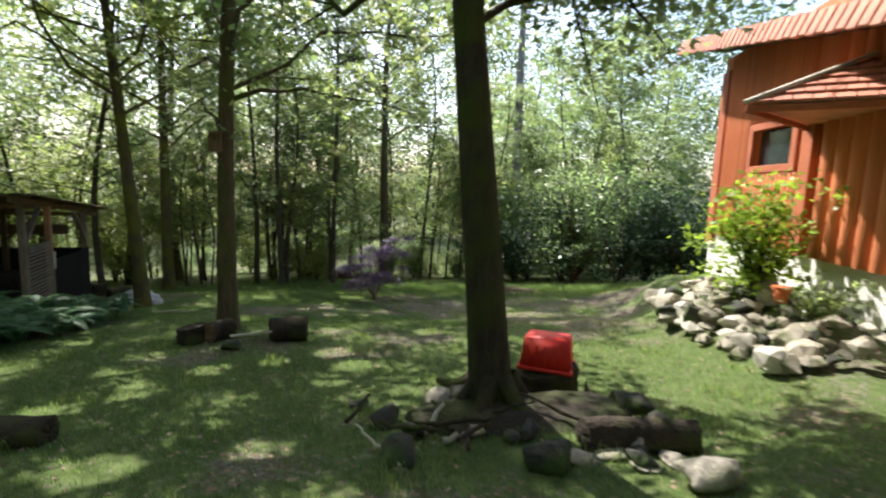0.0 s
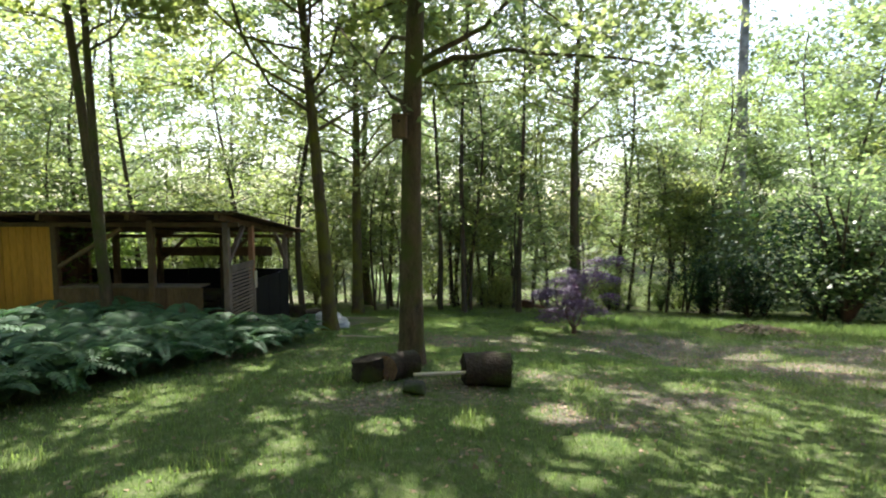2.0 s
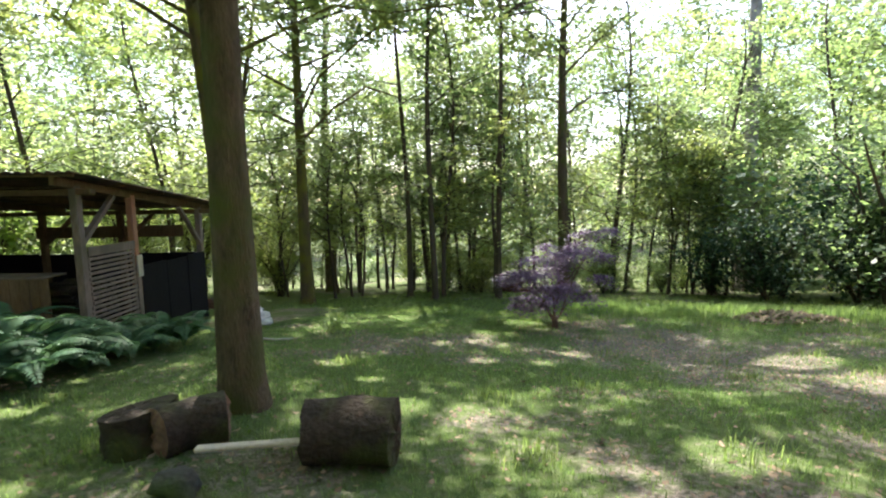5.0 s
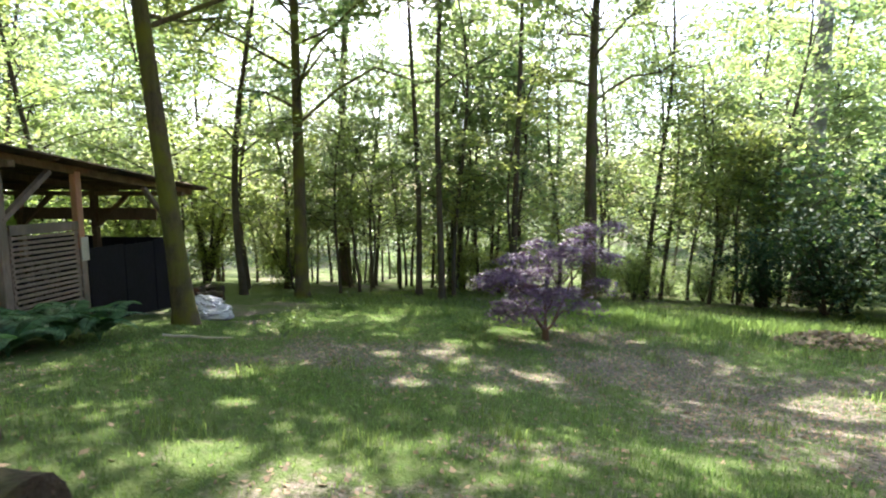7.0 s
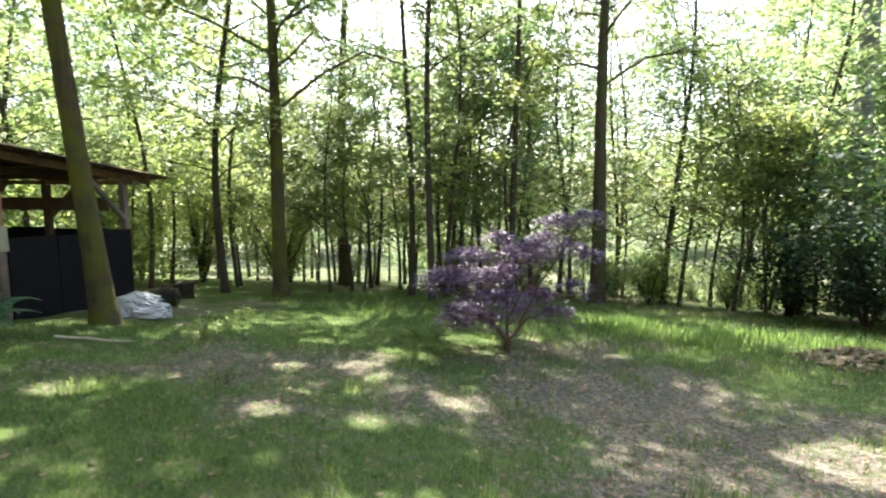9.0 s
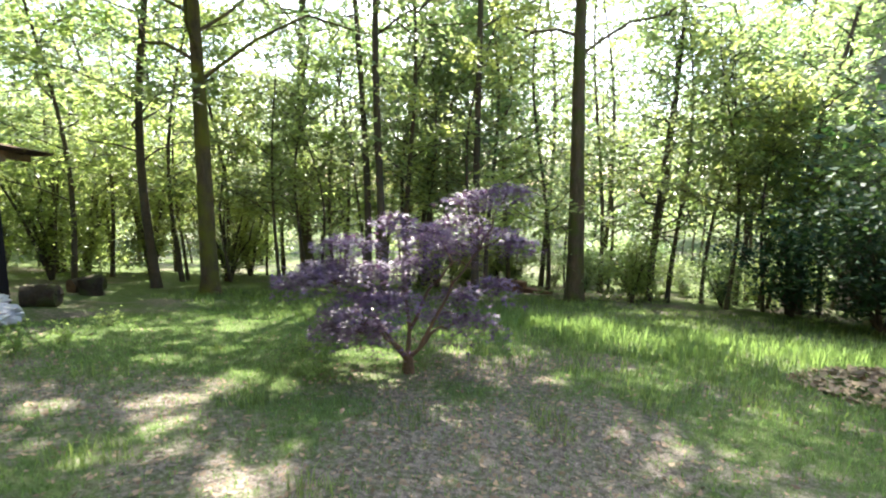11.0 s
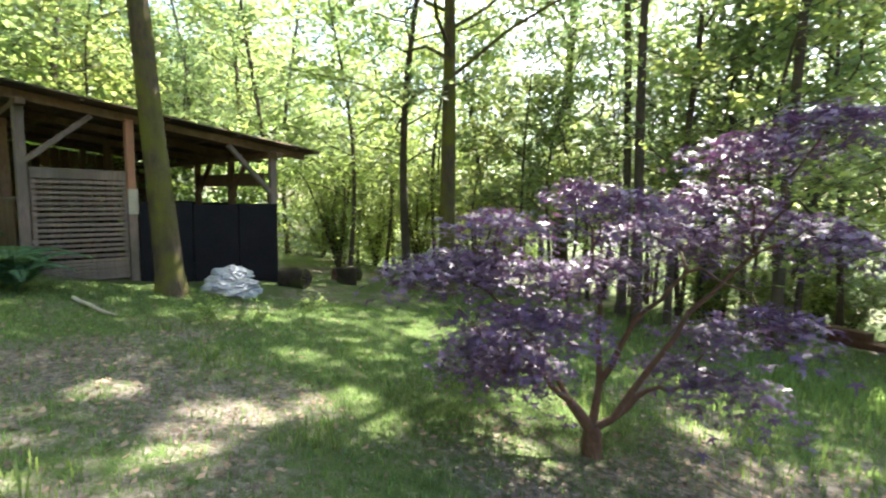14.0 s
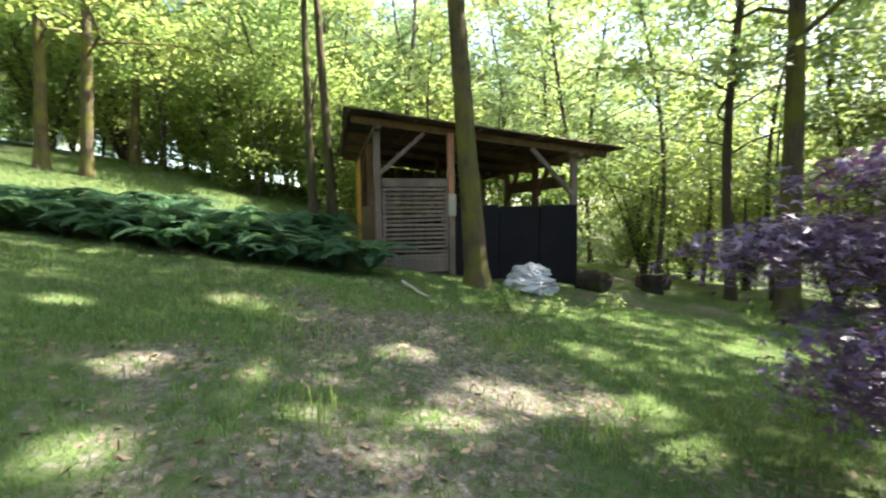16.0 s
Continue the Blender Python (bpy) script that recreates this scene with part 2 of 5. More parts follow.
def tube(path, radii, sides=8, wobble=0.0, seed=0):
    """Rings of points along a path, as vertices and quads."""
    path = np.asarray(path, dtype=float)
    n = len(path)
    tang = np.gradient(path, axis=0)
    tang /= np.linalg.norm(tang, axis=1)[:, None] + 1e-9
    ref = np.array([1.0, 0.13, 0.07]) if abs(tang[:, 0]).mean() < 0.8 else np.array([0.1, 1.0, 0.05])
    a = np.cross(tang, ref)
    a /= np.linalg.norm(a, axis=1)[:, None] + 1e-9
    b = np.cross(tang, a)
    ang = np.linspace(0, 2 * math.pi, sides, endpoint=False)
    r = np.asarray(radii, dtype=float)[:, None] * np.ones(sides)[None]
    if wobble:
        k = np.random.default_rng(seed)
        r = r * (1 + wobble * (k.random((n, sides)) - 0.5) + wobble * 0.7 * np.sin(ang * 3 + k.random() * 6)[None])
    v = path[:, None] + r[..., None] * (np.cos(ang)[None, :, None] * a[:, None] + np.sin(ang)[None, :, None] * b[:, None])
    f = []
    i = np.arange(sides)
    j = (i + 1) % sides
    for s in range(n - 1):
        f.append(np.stack([s * sides + i, s * sides + j, (s + 1) * sides + j, (s + 1) * sides + i], 1))
    return v.reshape(-1, 3), np.concatenate(f)


def join(pieces):
    vs, fs, o = [], [], 0
    for v, f in pieces:
        vs.append(v)
        fs.append(f + o)
        o += len(v)
    return np.concatenate(vs), np.concatenate(fs)


def leaves(centres, size, k, flat=0.5, aspect=0.6):
    """One folded four-cornered leaf at each centre."""
    n = len(centres)
    nrm = k.normal(size=(n, 3))
    nrm[:, 2] = np.abs(nrm[:, 2]) + flat * 2
    nrm /= np.linalg.norm(nrm, axis=1)[:, None]
    d = k.normal(size=(n, 3))
    d -= (d * nrm).sum(1)[:, None] * nrm
    d /= np.linalg.norm(d, axis=1)[:, None] + 1e-9
    s = np.cross(nrm, d)
    ln = size * (0.65 + 0.7 * k.random(n))[:, None]
    c = np.asarray(centres)
    v = np.stack([c - d * ln * 0.5, c + s * ln * aspect * 0.5 - nrm * ln * 0.12, c + d * ln * 0.5, c - s * ln * aspect * 0.5 - nrm * ln * 0.12], 1)
    f = np.arange(n * 4).reshape(n, 4)
    return v.reshape(-1, 3), f


def clumps(centres, radius, per, k, squash=0.6):
    c = np.repeat(np.asarray(centres), per, axis=0)
    o = k.normal(size=c.shape) * radius * 0.55
    o[:, 2] *= squash
    return c + o


def grow(height, r0, first, limbs, reach, seed, lean=(0, 0), bend=0.25, droop=0.1, twigs=4, rise=0.5, sides=9):
    """A trunk with limbs and twigs, and the places where leaves hang."""
    k = np.random.default_rng(seed)
    n = 12
    t = np.linspace(0, 1, n)
    ph = k.random(2) * 6
    p = np.stack([lean[0] * t * height + bend * np.sin(t * 4 + ph[0]) * t, lean[1] * t * height + bend * np.sin(t * 3.3 + ph[1]) * t, t * height - 0.12], 1)
    rad = r0 * (1 - 0.78 * t ** 1.1)
    rad[0] *= 1.5
    rad[1] *= 1.05
    p = np.insert(p, 1, p[0] + (p[1] - p[0]) * 0.35, axis=0)
    rad = np.insert(rad, 1, r0 * 1.12)
    wood = [tube(p, rad, sides, 0.10, seed)]
    tips = []
    tt = np.insert(t, 1, 0.03)
    for i in range(limbs):
        h = first + (0.97 - first) * (i + k.random() * 0.8) / limbs
        base = np.array([np.interp(h, tt, p[:, c]) for c in range(3)])
        az = i * 2.4 + k.random() * 1.3
        ln = reach * (1.05 - 0.65 * (h - first) / (1 - first)) * (0.7 + 0.5 * k.random())
        d = np.array([math.cos(az), math.sin(az), 0])
        s = np.linspace(0, 1, 6)
        lp = base + d * ln * s[:, None] + np.array([0, 0, 1]) * (ln * (rise * s - droop * s ** 2.5))[:, None] + k.normal(size=(6, 3)) * 0.075 * ln * s[:, None]
        lp = lp + np.array([-d[1], d[0], 0.5]) * (0.09 * ln * (np.sin(s * 5 + i * 1.7) - math.sin(i * 1.7)))[:, None]
        lr = r0 * 0.29 * (1 - 0.55 * h) * (1 - 0.85 * s)
        wood.append(tube(lp, lr + 0.006, 5))
        tips.extend(lp[3:])
        for j in range(twigs):
            u = 0.3 + 0.7 * k.random()
            tb = np.array([np.interp(u, s, lp[:, c]) for c in range(3)])
            td = d * 0.5 + k.normal(size=3) * 0.6
            td[2] *= 0.5
            tl = ln * (0.25 + 0.25 * k.random())
            tp = tb + td * tl * np.linspace(0, 1, 3)[:, None]
            wood.append(tube(tp, np.array([0.016, 0.011, 0.005]) * (0.6 + r0 * 2), 4))
            tips.append(tp[2])
            tips.append(tp[1])
    tips.append(p[-1])
    return join(wood), np.array(tips)



# ================= ground =================
def patch(x, y):
    """How far the turf gives way to leaf litter, 0 to 1."""
    v = 0.5 + 0.55 * np.sin(x * 0.9 + 1.2 * np.sin(y * 0.55)) * np.sin(y * 0.75 + 0.9 * np.sin(x * 0.6)) * 0.5
    v = v + 0.22 * np.sin(x * 2.3 + y * 1.1) * np.sin(y * 2.7 - x * 0.8) + 0.14 * np.sin(x * 5.1 - y * 2) * np.sin(y * 4.7 + x)
    v = v + 0.35 * np.exp(-((x - 0.8) ** 2 / 6 + (y - 12.5) ** 2 / 9)) + 0.4 * np.exp(-((x + 1.2) ** 2 / 2.5 + (y - 13.2) ** 2 / 1.5)) + 0.35 * np.exp(-((x + 3) ** 2 / 3 + (y - 11.8) ** 2 / 1.2)) - 0.2 * np.exp(-((x + 3.5) ** 2 / 3 + (y - 9.3) ** 2 / 2)) + 0.35 * np.exp(-((x + 3.4) ** 2 / 1.5 + (y - 6.2) ** 2 / 0.6))
    v = v - 0.5 * np.exp(-((y - 18.3) ** 2) / 2.5) - 0.4 * np.exp(-((x + 4.6) ** 2 / 2 + (y - 13.6) ** 2 / 1.2)) - 0.3 * np.exp(-((x + 7) ** 2 / 9 + (y - 15) ** 2 / 6))
    v = v - 0.22 / (1 + np.exp((y - 8) * 1.2))
    return np.clip((v - 0.42) / 0.5, 0, 0.72)


def ground():
    gx = np.concatenate([[-500, -200, -90, -60], np.arange(-45, -16, 1.5), np.arange(-16, 8, 0.2), np.arange(8, 40, 1.5), [55, 90, 200, 500]])
    gy = np.concatenate([[-500, -200, -90, -50], np.arange(-30, -4, 1.5), np.arange(-4, 26, 0.2), np.arange(26, 60, 1.5), [75, 110, 220, 500]])
    X, Y = np.meshgrid(gx, gy, indexing="ij")
    Z = ground_np(X, Y)
    a, b = X.shape
    i = (np.arange(a - 1)[:, None] * b + np.arange(b - 1)[None]).ravel()
    f = np.stack([i, i + b, i + b + 1, i + 1], 1)
    m = bpy.data.materials.new("lawn_and_leaf_litter")
    m.use_nodes = True
    nt = m.node_tree
    N, L = nt.nodes, nt.links
    p = N["Principled BSDF"]
    p.inputs["Roughness"].default_value = 0.95
    p.inputs["Specular IOR Level"].default_value = 0.1
    tc = N.new("ShaderNodeTexCoord")

    def tex(scale, detail=6):
        n = N.new("ShaderNodeTexNoise")
        n.inputs["Scale"].default_value, n.inputs["Detail"].default_value = scale, detail
        L.new(tc.outputs["Object"], n.inputs["Vector"])
        return n.outputs["Fac"]

    def rng_map(v, lo, hi, a0=0.0, a1=1.0):
        r = N.new("ShaderNodeMapRange")
        r.inputs["From Min"].default_value, r.inputs["From Max"].default_value = lo, hi
        r.inputs["To Min"].default_value, r.inputs["To Max"].default_value = a0, a1
        L.new(v, r.inputs["Value"])
        return r.outputs[0]

    def mix(fac, ca, cb):
        x = N.new("ShaderNodeMix")
        x.data_type = "RGBA"
        L.new(fac, x.inputs["Factor"])
        for c, s in ((ca, "A"), (cb, "B")):
            if isinstance(c, tuple):
                x.inputs[s].default_value = (*c, 1)
            else:
                L.new(c, x.inputs[s])
        return x.outputs["Result"]

    green = mix(rng_map(tex(9), 0.35, 0.65), (0.064, 0.100, 0.030), (0.105, 0.135, 0.050))
    litter = mix(rng_map(tex(22, 8), 0.38, 0.62), (0.090, 0.074, 0.062), (0.21, 0.178, 0.152))
    litter = mix(rng_map(tex(60, 3), 0.60, 0.70), litter, (0.36, 0.315, 0.27))
    at = N.new("ShaderNodeAttribute")
    at.attribute_name = "litter"
    edge = N.new("ShaderNodeMath")
    edge.operation = "MULTIPLY_ADD"
    L.new(tex(11, 9), edge.inputs[0])
    edge.inputs[1].default_value = 1.9
    L.new(at.outputs["Fac"], edge.inputs[2])
    col = mix(rng_map(edge.outputs[0], 1.05, 1.75), green, litter)
    L.new(col, p.inputs["Base Color"])
    bmp = N.new("ShaderNodeBump")
    bmp.inputs["Strength"].default_value, bmp.inputs["Distance"].default_value = 0.8, 0.04
    L.new(tex(45, 6), bmp.inputs["Height"])
    L.new(bmp.outputs[0], p.inputs["Normal"])
    me = mesh_np("ground", np.stack([X, Y, Z], 2).reshape(-1, 3), f, m, True)
    me.attributes.new("litter", "FLOAT", "POINT").data.foreach_set("value", patch(X, Y).astype(np.float32).ravel())
    ob = new("ground", me)
    tagged(ob, "sloping lawn of patchy grass, moss and dry leaf litter", "ground", kind="structure")


ground()


# ================= trees =================
def tree(name, x, y, seed, height, r0, label, bark, leaf, first=0.35, limbs=14, reach=3.0, per=26, leaf_size=0.17, lean=(0, 0),
         bend=0.25, twigs=4, radius=0.6, category="tree", group="", rise=0.5, sink=0.0, sides=10):
    wood, tips = grow(height, r0, first, limbs, reach, seed, lean, bend, 0.15, twigs, rise, sides)
    k = np.random.default_rng(seed + 500)
    t = thing(name, (x, y, gz(x, y) - sink), label, category, group)
    put("trunk", mesh_np("trunk", *wood, bark, True), t)
    v, f = leaves(clumps(tips, radius, per, k), leaf_size, k)
    put("crown", mesh_np("crown", v, f, leaf), t)
    return t


tree("oak_tree", 1.09, 4.07, 3, 11, 0.18, "mossy tree with a stout shade-darkened trunk above piled stones", BARK_SHADED, LEAF, first=0.30, limbs=24, reach=4.6, lean=(-0.115, 0.0), bend=0.1, per=80, leaf_size=0.13, twigs=6)


def high_crown(t, spread, low, high, n, seed, shift=(0, 0)):
    """Boughs high up, each ending in a few thick flat clumps of leaves."""
    k = np.random.default_rng(seed)
    tips = []
    for i in range(n):
        a, d = i * 2.39996, spread * math.sqrt((i + 0.5) / n)
        h = low + (high - low) * (0.15 + 0.85 * (1 - (d / spread) ** 2)) * (0.35 + 0.65 * k.random())
        tip = np.array([d * math.cos(a) + shift[0], d * math.sin(a) + shift[1], h]) + k.normal(size=3) * 0.3
        s = np.linspace(0, 1, 6)[:, None]
        root = np.array([0, 0, max(low * 0.95, h - 0.4 * d)])
        bow = np.array([-math.sin(a), math.cos(a), 0.4]) * 0.25 * d * k.normal()
        path = root * (1 - s) + tip * s + bow * np.sin(s * math.pi) + k.normal(size=(6, 3)) * 0.06 * np.sin(s * math.pi)
        put("bough", mesh_np("bough", *tube(path, 0.022 * (1 - 0.8 * s[:, 0]), 4), BARK_THIN, True), t)
        for _ in range(3):
            tips.append(tip + k.normal(size=3) * np.array([0.5, 0.5, 0.3]))
    put("crown", mesh_np("crown", *leaves(clumps(tips, 0.55, 46, k, 0.5), 0.2, k), LEAF), t)


def hanging_limb():
    """A leafy limb of the oak that hangs over towards the house."""
    oak = bpy.data.objects["oak_tree"]
    k = np.random.default_rng(70)
    pieces, tips = [], []
    s = np.linspace(0, 1, 8)
    for a, bb in (((-0.45, 0.0, 3.9), (1.7, 1.5, 3.55)), ((-0.45, 0.05, 4.0), (1.0, 2.2, 3.8)), ((-0.46, 0.0, 4.0), (1.9, 0.5, 4.05))):
        p = np.array(a) * (1 - s)[:, None] + np.array(bb) * s[:, None] + np.stack([0 * s, 0 * s, 0.45 * np.sin(s * 3.1)], 1)
        pieces.append(tube(p, 0.028 * (1 - 0.85 * s) + 0.004, 6))
        tips.extend(p[3:])
        for j in range(9):
            q = p[2 + j % 6] + k.normal(size=3) * np.array([0.4, 0.4, 0.22])
            pieces.append(tube(np.stack([p[2 + j % 6], (p[2 + j % 6] + q) / 2 + 0.03, q]), [0.012, 0.008, 0.004], 4))
            tips.append(q)
    for i, q in enumerate(pieces):
        put("limb" if i % 10 == 0 else "twig", mesh_np("limb", *q, BARK_THIN, True), oak)
    put("limb_leaves", mesh_np("limb_leaves", *leaves(clumps(tips, 0.34, 46, k), 0.11, k), LEAF), oak)


hanging_limb()
near_tree = tree("oak_tree", -3.5, 7.15, 5, 13, 0.15, "slender brown tree behind the log seats, with a nest box", BARK, LEAF, first=0.30, limbs=27, reach=5.4, lean=(0.02, 0.0), bend=0.22, per=88, leaf_size=0.155, twigs=2, radius=0.43)
high_crown(near_tree, 4.6, 7.5, 12.5, 34, 330)


def side_limb(t, parts, seed, leaf):
    """Low side limbs, each a bent tapering bough with twigs and leaves at its end."""
    k = np.random.default_rng(seed)
    s = np.linspace(0, 1, 9)
    for a, mid, end, r in parts:
        a, mid, end = (np.array(q) for q in (a, mid, end))
        p = a * ((1 - s) ** 2)[:, None] + 2 * mid * (s * (1 - s))[:, None] + end * (s ** 2)[:, None] + k.normal(size=(9, 3)) * 0.02
        put("limb", mesh_np("limb", *tube(p, r * (1 - 0.8 * s), 7), BARK, True), t)
        tips = list(p[5:])
        for j in range(8):
            b = p[3 + j % 6]
            q = b + k.normal(size=3) * np.array([0.4, 0.4, 0.3])
            put("twig", mesh_np("twig", *tube(np.stack([b, (b + q) / 2 + 0.03, q]), [0.011, 0.008, 0.003], 4), BARK_THIN, True), t)
            tips.append(q)
        put("limb_leaves", mesh_np("limb_leaves", *leaves(clumps(tips, 0.42, 26, k), 0.13, k), leaf), t)


side_limb(near_tree, (((0.05, 0, 3.75), (0.9, 0.2, 4.25), (2.9, 1.0, 3.75), 0.05), ((0, 0, 3.3), (-0.5, 0.3, 3.6), (-1.3, 0.9, 4.3), 0.04)), 75, LEAF)
tree("oak_tree", -8.30, 11.0, 8, 13, 0.17, "mossy tree leaning beside the wood shed", BARK_MOSS, LEAF_BRIGHT, first=0.38, limbs=36, reach=5.4, lean=(-0.02, -0.08), bend=0.1, per=88, leaf_size=0.155, twigs=2, radius=0.43)
tree("oak_tree", -10.9, 7.2, 11, 12, 0.115, "dark forked tree among ferns beside the shed", BARK, LEAF_BRIGHT, first=0.45, limbs=12, reach=3.0, lean=(-0.03, -0.05), bend=0.15, per=46, leaf_size=0.15)
tree("oak_tree", -10.5, 6.95, 12, 12, 0.095, "thinner dark tree among ferns beside the shed", BARK, LEAF_BRIGHT, first=0.45, limbs=10, reach=2.6, lean=(0.0, -0.03), bend=0.15, per=46, leaf_size=0.15)
high_crown(tree("oak_tree", -11.7, 16.4, 14, 15, 0.20, "tall mossy tree at the edge of the wood", BARK_MOSS, LEAF, first=0.34, limbs=22, reach=6.6, per=62, bend=0.2, twigs=2, radius=0.42, leaf_size=0.15), 5.5, 9, 14.5, 36, 320)
tree("oak_tree", -16.0, 22.5, 15, 17, 0.26, "tall dark tree standing in the wood", BARK, LEAF, first=0.22, limbs=18, reach=4.2, per=30, radius=0.55, twigs=2)
high_crown(tree("oak_tree", -5.3, 24.2, 16, 17, 0.24, "tall tree at the far edge of the lawn", BARK, LEAF, first=0.42, limbs=16, reach=3.4, per=22), 5.6, 10, 16.5, 46, 301)
for i, (x, y) in enumerate(((-8.7, 19.6), (-7.0, 21.4), (-10.4, 20.6))):
    t = tree("oak_tree", x, y, 200 + i, 17, 0.11, "slim dark tree on the edge of the wood", BARK_THIN, LEAF, first=0.40, limbs=9, reach=3.2, per=26, twigs=1, bend=0.4, sides=8, radius=0.38)
    high_crown(t, 5.2, 10.5, 16.5, 40, 310 + i, ((1.5, -1.5), (2.4, -2.2), (0, 0))[i])
for i, (x, y) in enumerate(((-11.3, -2.0), (-11.9, -1.1), (-15.6, -3.4))):
    tree("oak_tree", x, y, 210 + i, 12, 0.17, "mossy tree on the sunlit bank above the ferns", BARK_MOSS, LEAF_BRIGHT, first=0.28, limbs=16, reach=4.0, per=28, twigs=5, lean=(-0.03, 0.02))
tree("pine_tree", 1.3, 29.2, 18, 24, 0.34, "tall pine with a bare pale grey trunk", BARK_GREY, LEAF_DARK, first=0.72, limbs=12, reach=3.0, per=26, bend=0.15, category="pine")


def forest():
    """The wood round the lawn: a few grown forms, set out again and again at their own turn and size."""
    spec = [(15, 0.09, 0.18, 22, 3.4, LEAF), (13, 0.075, 0.22, 18, 3.0, LEAF_BRIGHT), (16, 0.11, 0.25, 22, 3.8, LEAF), (11, 0.06, 0.2, 16, 2.6, LEAF_BRIGHT), (14, 0.085, 0.3, 18, 3.2, LEAF)]
    forms = []
    for i, (h, r, fst, lm, rc, lf) in enumerate(spec):
        wood, tips = grow(h, r, fst, lm, rc, 40 + i, bend=0.9, sides=7, twigs=2)
        k = np.random.default_rng(60 + i)
        thin = mesh_np("crown", *leaves(clumps(tips, 0.6, 27, k), 0.19, k), lf)
        full = mesh_np("crown", *leaves(clumps(tips, 0.8, 34, k), 0.23, k), lf)
        forms.append((mesh_np("trunk", *wood, BARK_THIN, True), thin, full))
    k = np.random.default_rng(21)
    spots = []
    tries = 0
    while len(spots) < 100 and tries < 6000:
        tries += 1
        a = k.random() * 2 * math.pi
        d = 13 + 42 * k.random() ** 1.3
        x, y = -3 + d * math.cos(a), 9 + d * math.sin(a)
        edge = 18.8 + 0.15 * abs(x + 4)
        if x > -12 and x < 14 and y < edge + (4 if x > -2 else 0) and y > -6:
            continue
        if x > -14.5 and y > -2 and y < 14.5 and x < -2:
            continue
        if -19 < x < -12 and 4 < y < 12:
            continue
        if x > 4 and y < 16:
            continue
        if x > -10 and 18 < y < 36 and k.random() < (0.9 if y < 30 else 0.6):
            continue
        if x < -15 and y > 8 and k.random() < 0.6:
            continue
        if x < -12 and y < 9 and k.random() < 0.35:
            continue
        if y < -4 and k.random() < 0.5:
            continue
        if y > 17 and d > 22 and k.random() < 0.75:
            continue
        gap = 1.1 if y > 18 else 2.0
        if any((x - u) ** 2 + (y - w) ** 2 < gap * gap for u, w in spots):
            continue
        spots.append((x, y))
    while len(spots) < 108:
        x, y = -8 + 26 * k.random(), 37 + 16 * k.random()
        if any((x - u) ** 2 + (y - w) ** 2 < 3 for u, w in spots):
            continue
        spots.append((x, y))
    # trees added out of view behind the start, to hold back sky light
    while len(spots) < 124:
        x, y = -14 + 22 * k.random(), -16 + 11 * k.random()
        if any((x - u) ** 2 + (y - w) ** 2 < 4 for u, w in spots):
            continue
        spots.append((x, y))
    while len(spots) < 132:
        x, y = -42 + 13 * k.random(), 8 + 20 * k.random()
        if any((x - u) ** 2 + (y - w) ** 2 < 4 for u, w in spots):
            continue
        spots.append((x, y))
    while len(spots) < 162:
        x, y = -45 + 30 * k.random(), -14 + 30 * k.random()
        if (x > -28 and 5 < y < 17) or (x > -19 and 4 < y < 13) or (x > -15.5 and y > -2) or any((x - u) ** 2 + (y - w) ** 2 < 3 for u, w in spots):
            continue
        spots.append((x, y))
    for i, (x, y) in enumerate(spots):
        tr, cr, dense = forms[i % len(forms)]
        s = 0.8 + 0.45 * k.random()
        t = thing("forest_tree", (x, y, gz(x, y) - 0.1), "slim dark-stemmed woodland tree with green leaves", "tree", "trees of the wood", k.random() * 360)
        t.scale = (s, s, s * (0.72 + 0.22 * k.random()))
        put("trunk", tr, t)
        put("crown", dense if (x + 3) ** 2 + (y - 9) ** 2 > 600 else cr, t)


forest()


def bush_form(seed, w, h, n, leaf, leaf_size, stems=7):
    k = np.random.default_rng(seed)
    wood, tips = [], []
    for i in range(stems):
        az = k.random() * 6.28
        s = np.linspace(0, 1, 5)
        r = w * 0.5 * (0.3 + 0.7 * k.random())
        p = np.stack([math.cos(az) * r * s, math.sin(az) * r * s, h * (0.6 + 0.35 * k.random()) * s ** 0.8], 1) + k.normal(size=(5, 3)) * 0.04 * w * s[:, None]
        wood.append(tube(p, 0.03 * (1 - 0.8 * s) * (h / 2), 5))
        tips.extend(p[1:])
        for j in range(4):
            b = p[1 + j % 4]
            tips.append(b + k.normal(size=3) * np.array([w * 0.2, w * 0.2, h * 0.14]))
    tips = np.array(tips)
    tips[:, 2] = np.maximum(tips[:, 2], 0.12 * h)
    c = clumps(tips, w * 0.17, max(2, n // len(tips)), k)
    c[:, 2] = np.maximum(c[:, 2], 0.03)
    return [mesh_np("stem", *w, BARK_THIN, True) for w in wood], mesh_np("foliage", *leaves(c, leaf_size, k), leaf)


def shrub(name, x, y, form, label, category="shrub", group="", s=1.0, rz=0.0, sz=None):
    t = thing(name, (x, y, gz(x, y) - 0.03), label, category, group, rz)
    t.scale = (s, s, sz or s)
    for me in form[0]:
        put("stem", me, t)
    put("foliage", form[1], t)
    return t


UNDER = [bush_form(80, 3.2, 3.4, 2600, LEAF, 0.17), bush_form(81, 2.8, 2.6, 2400, LEAF_BRIGHT, 0.15), bush_form(82, 3.4, 3.0, 3000, LEAF_DARK, 0.15, 9)]


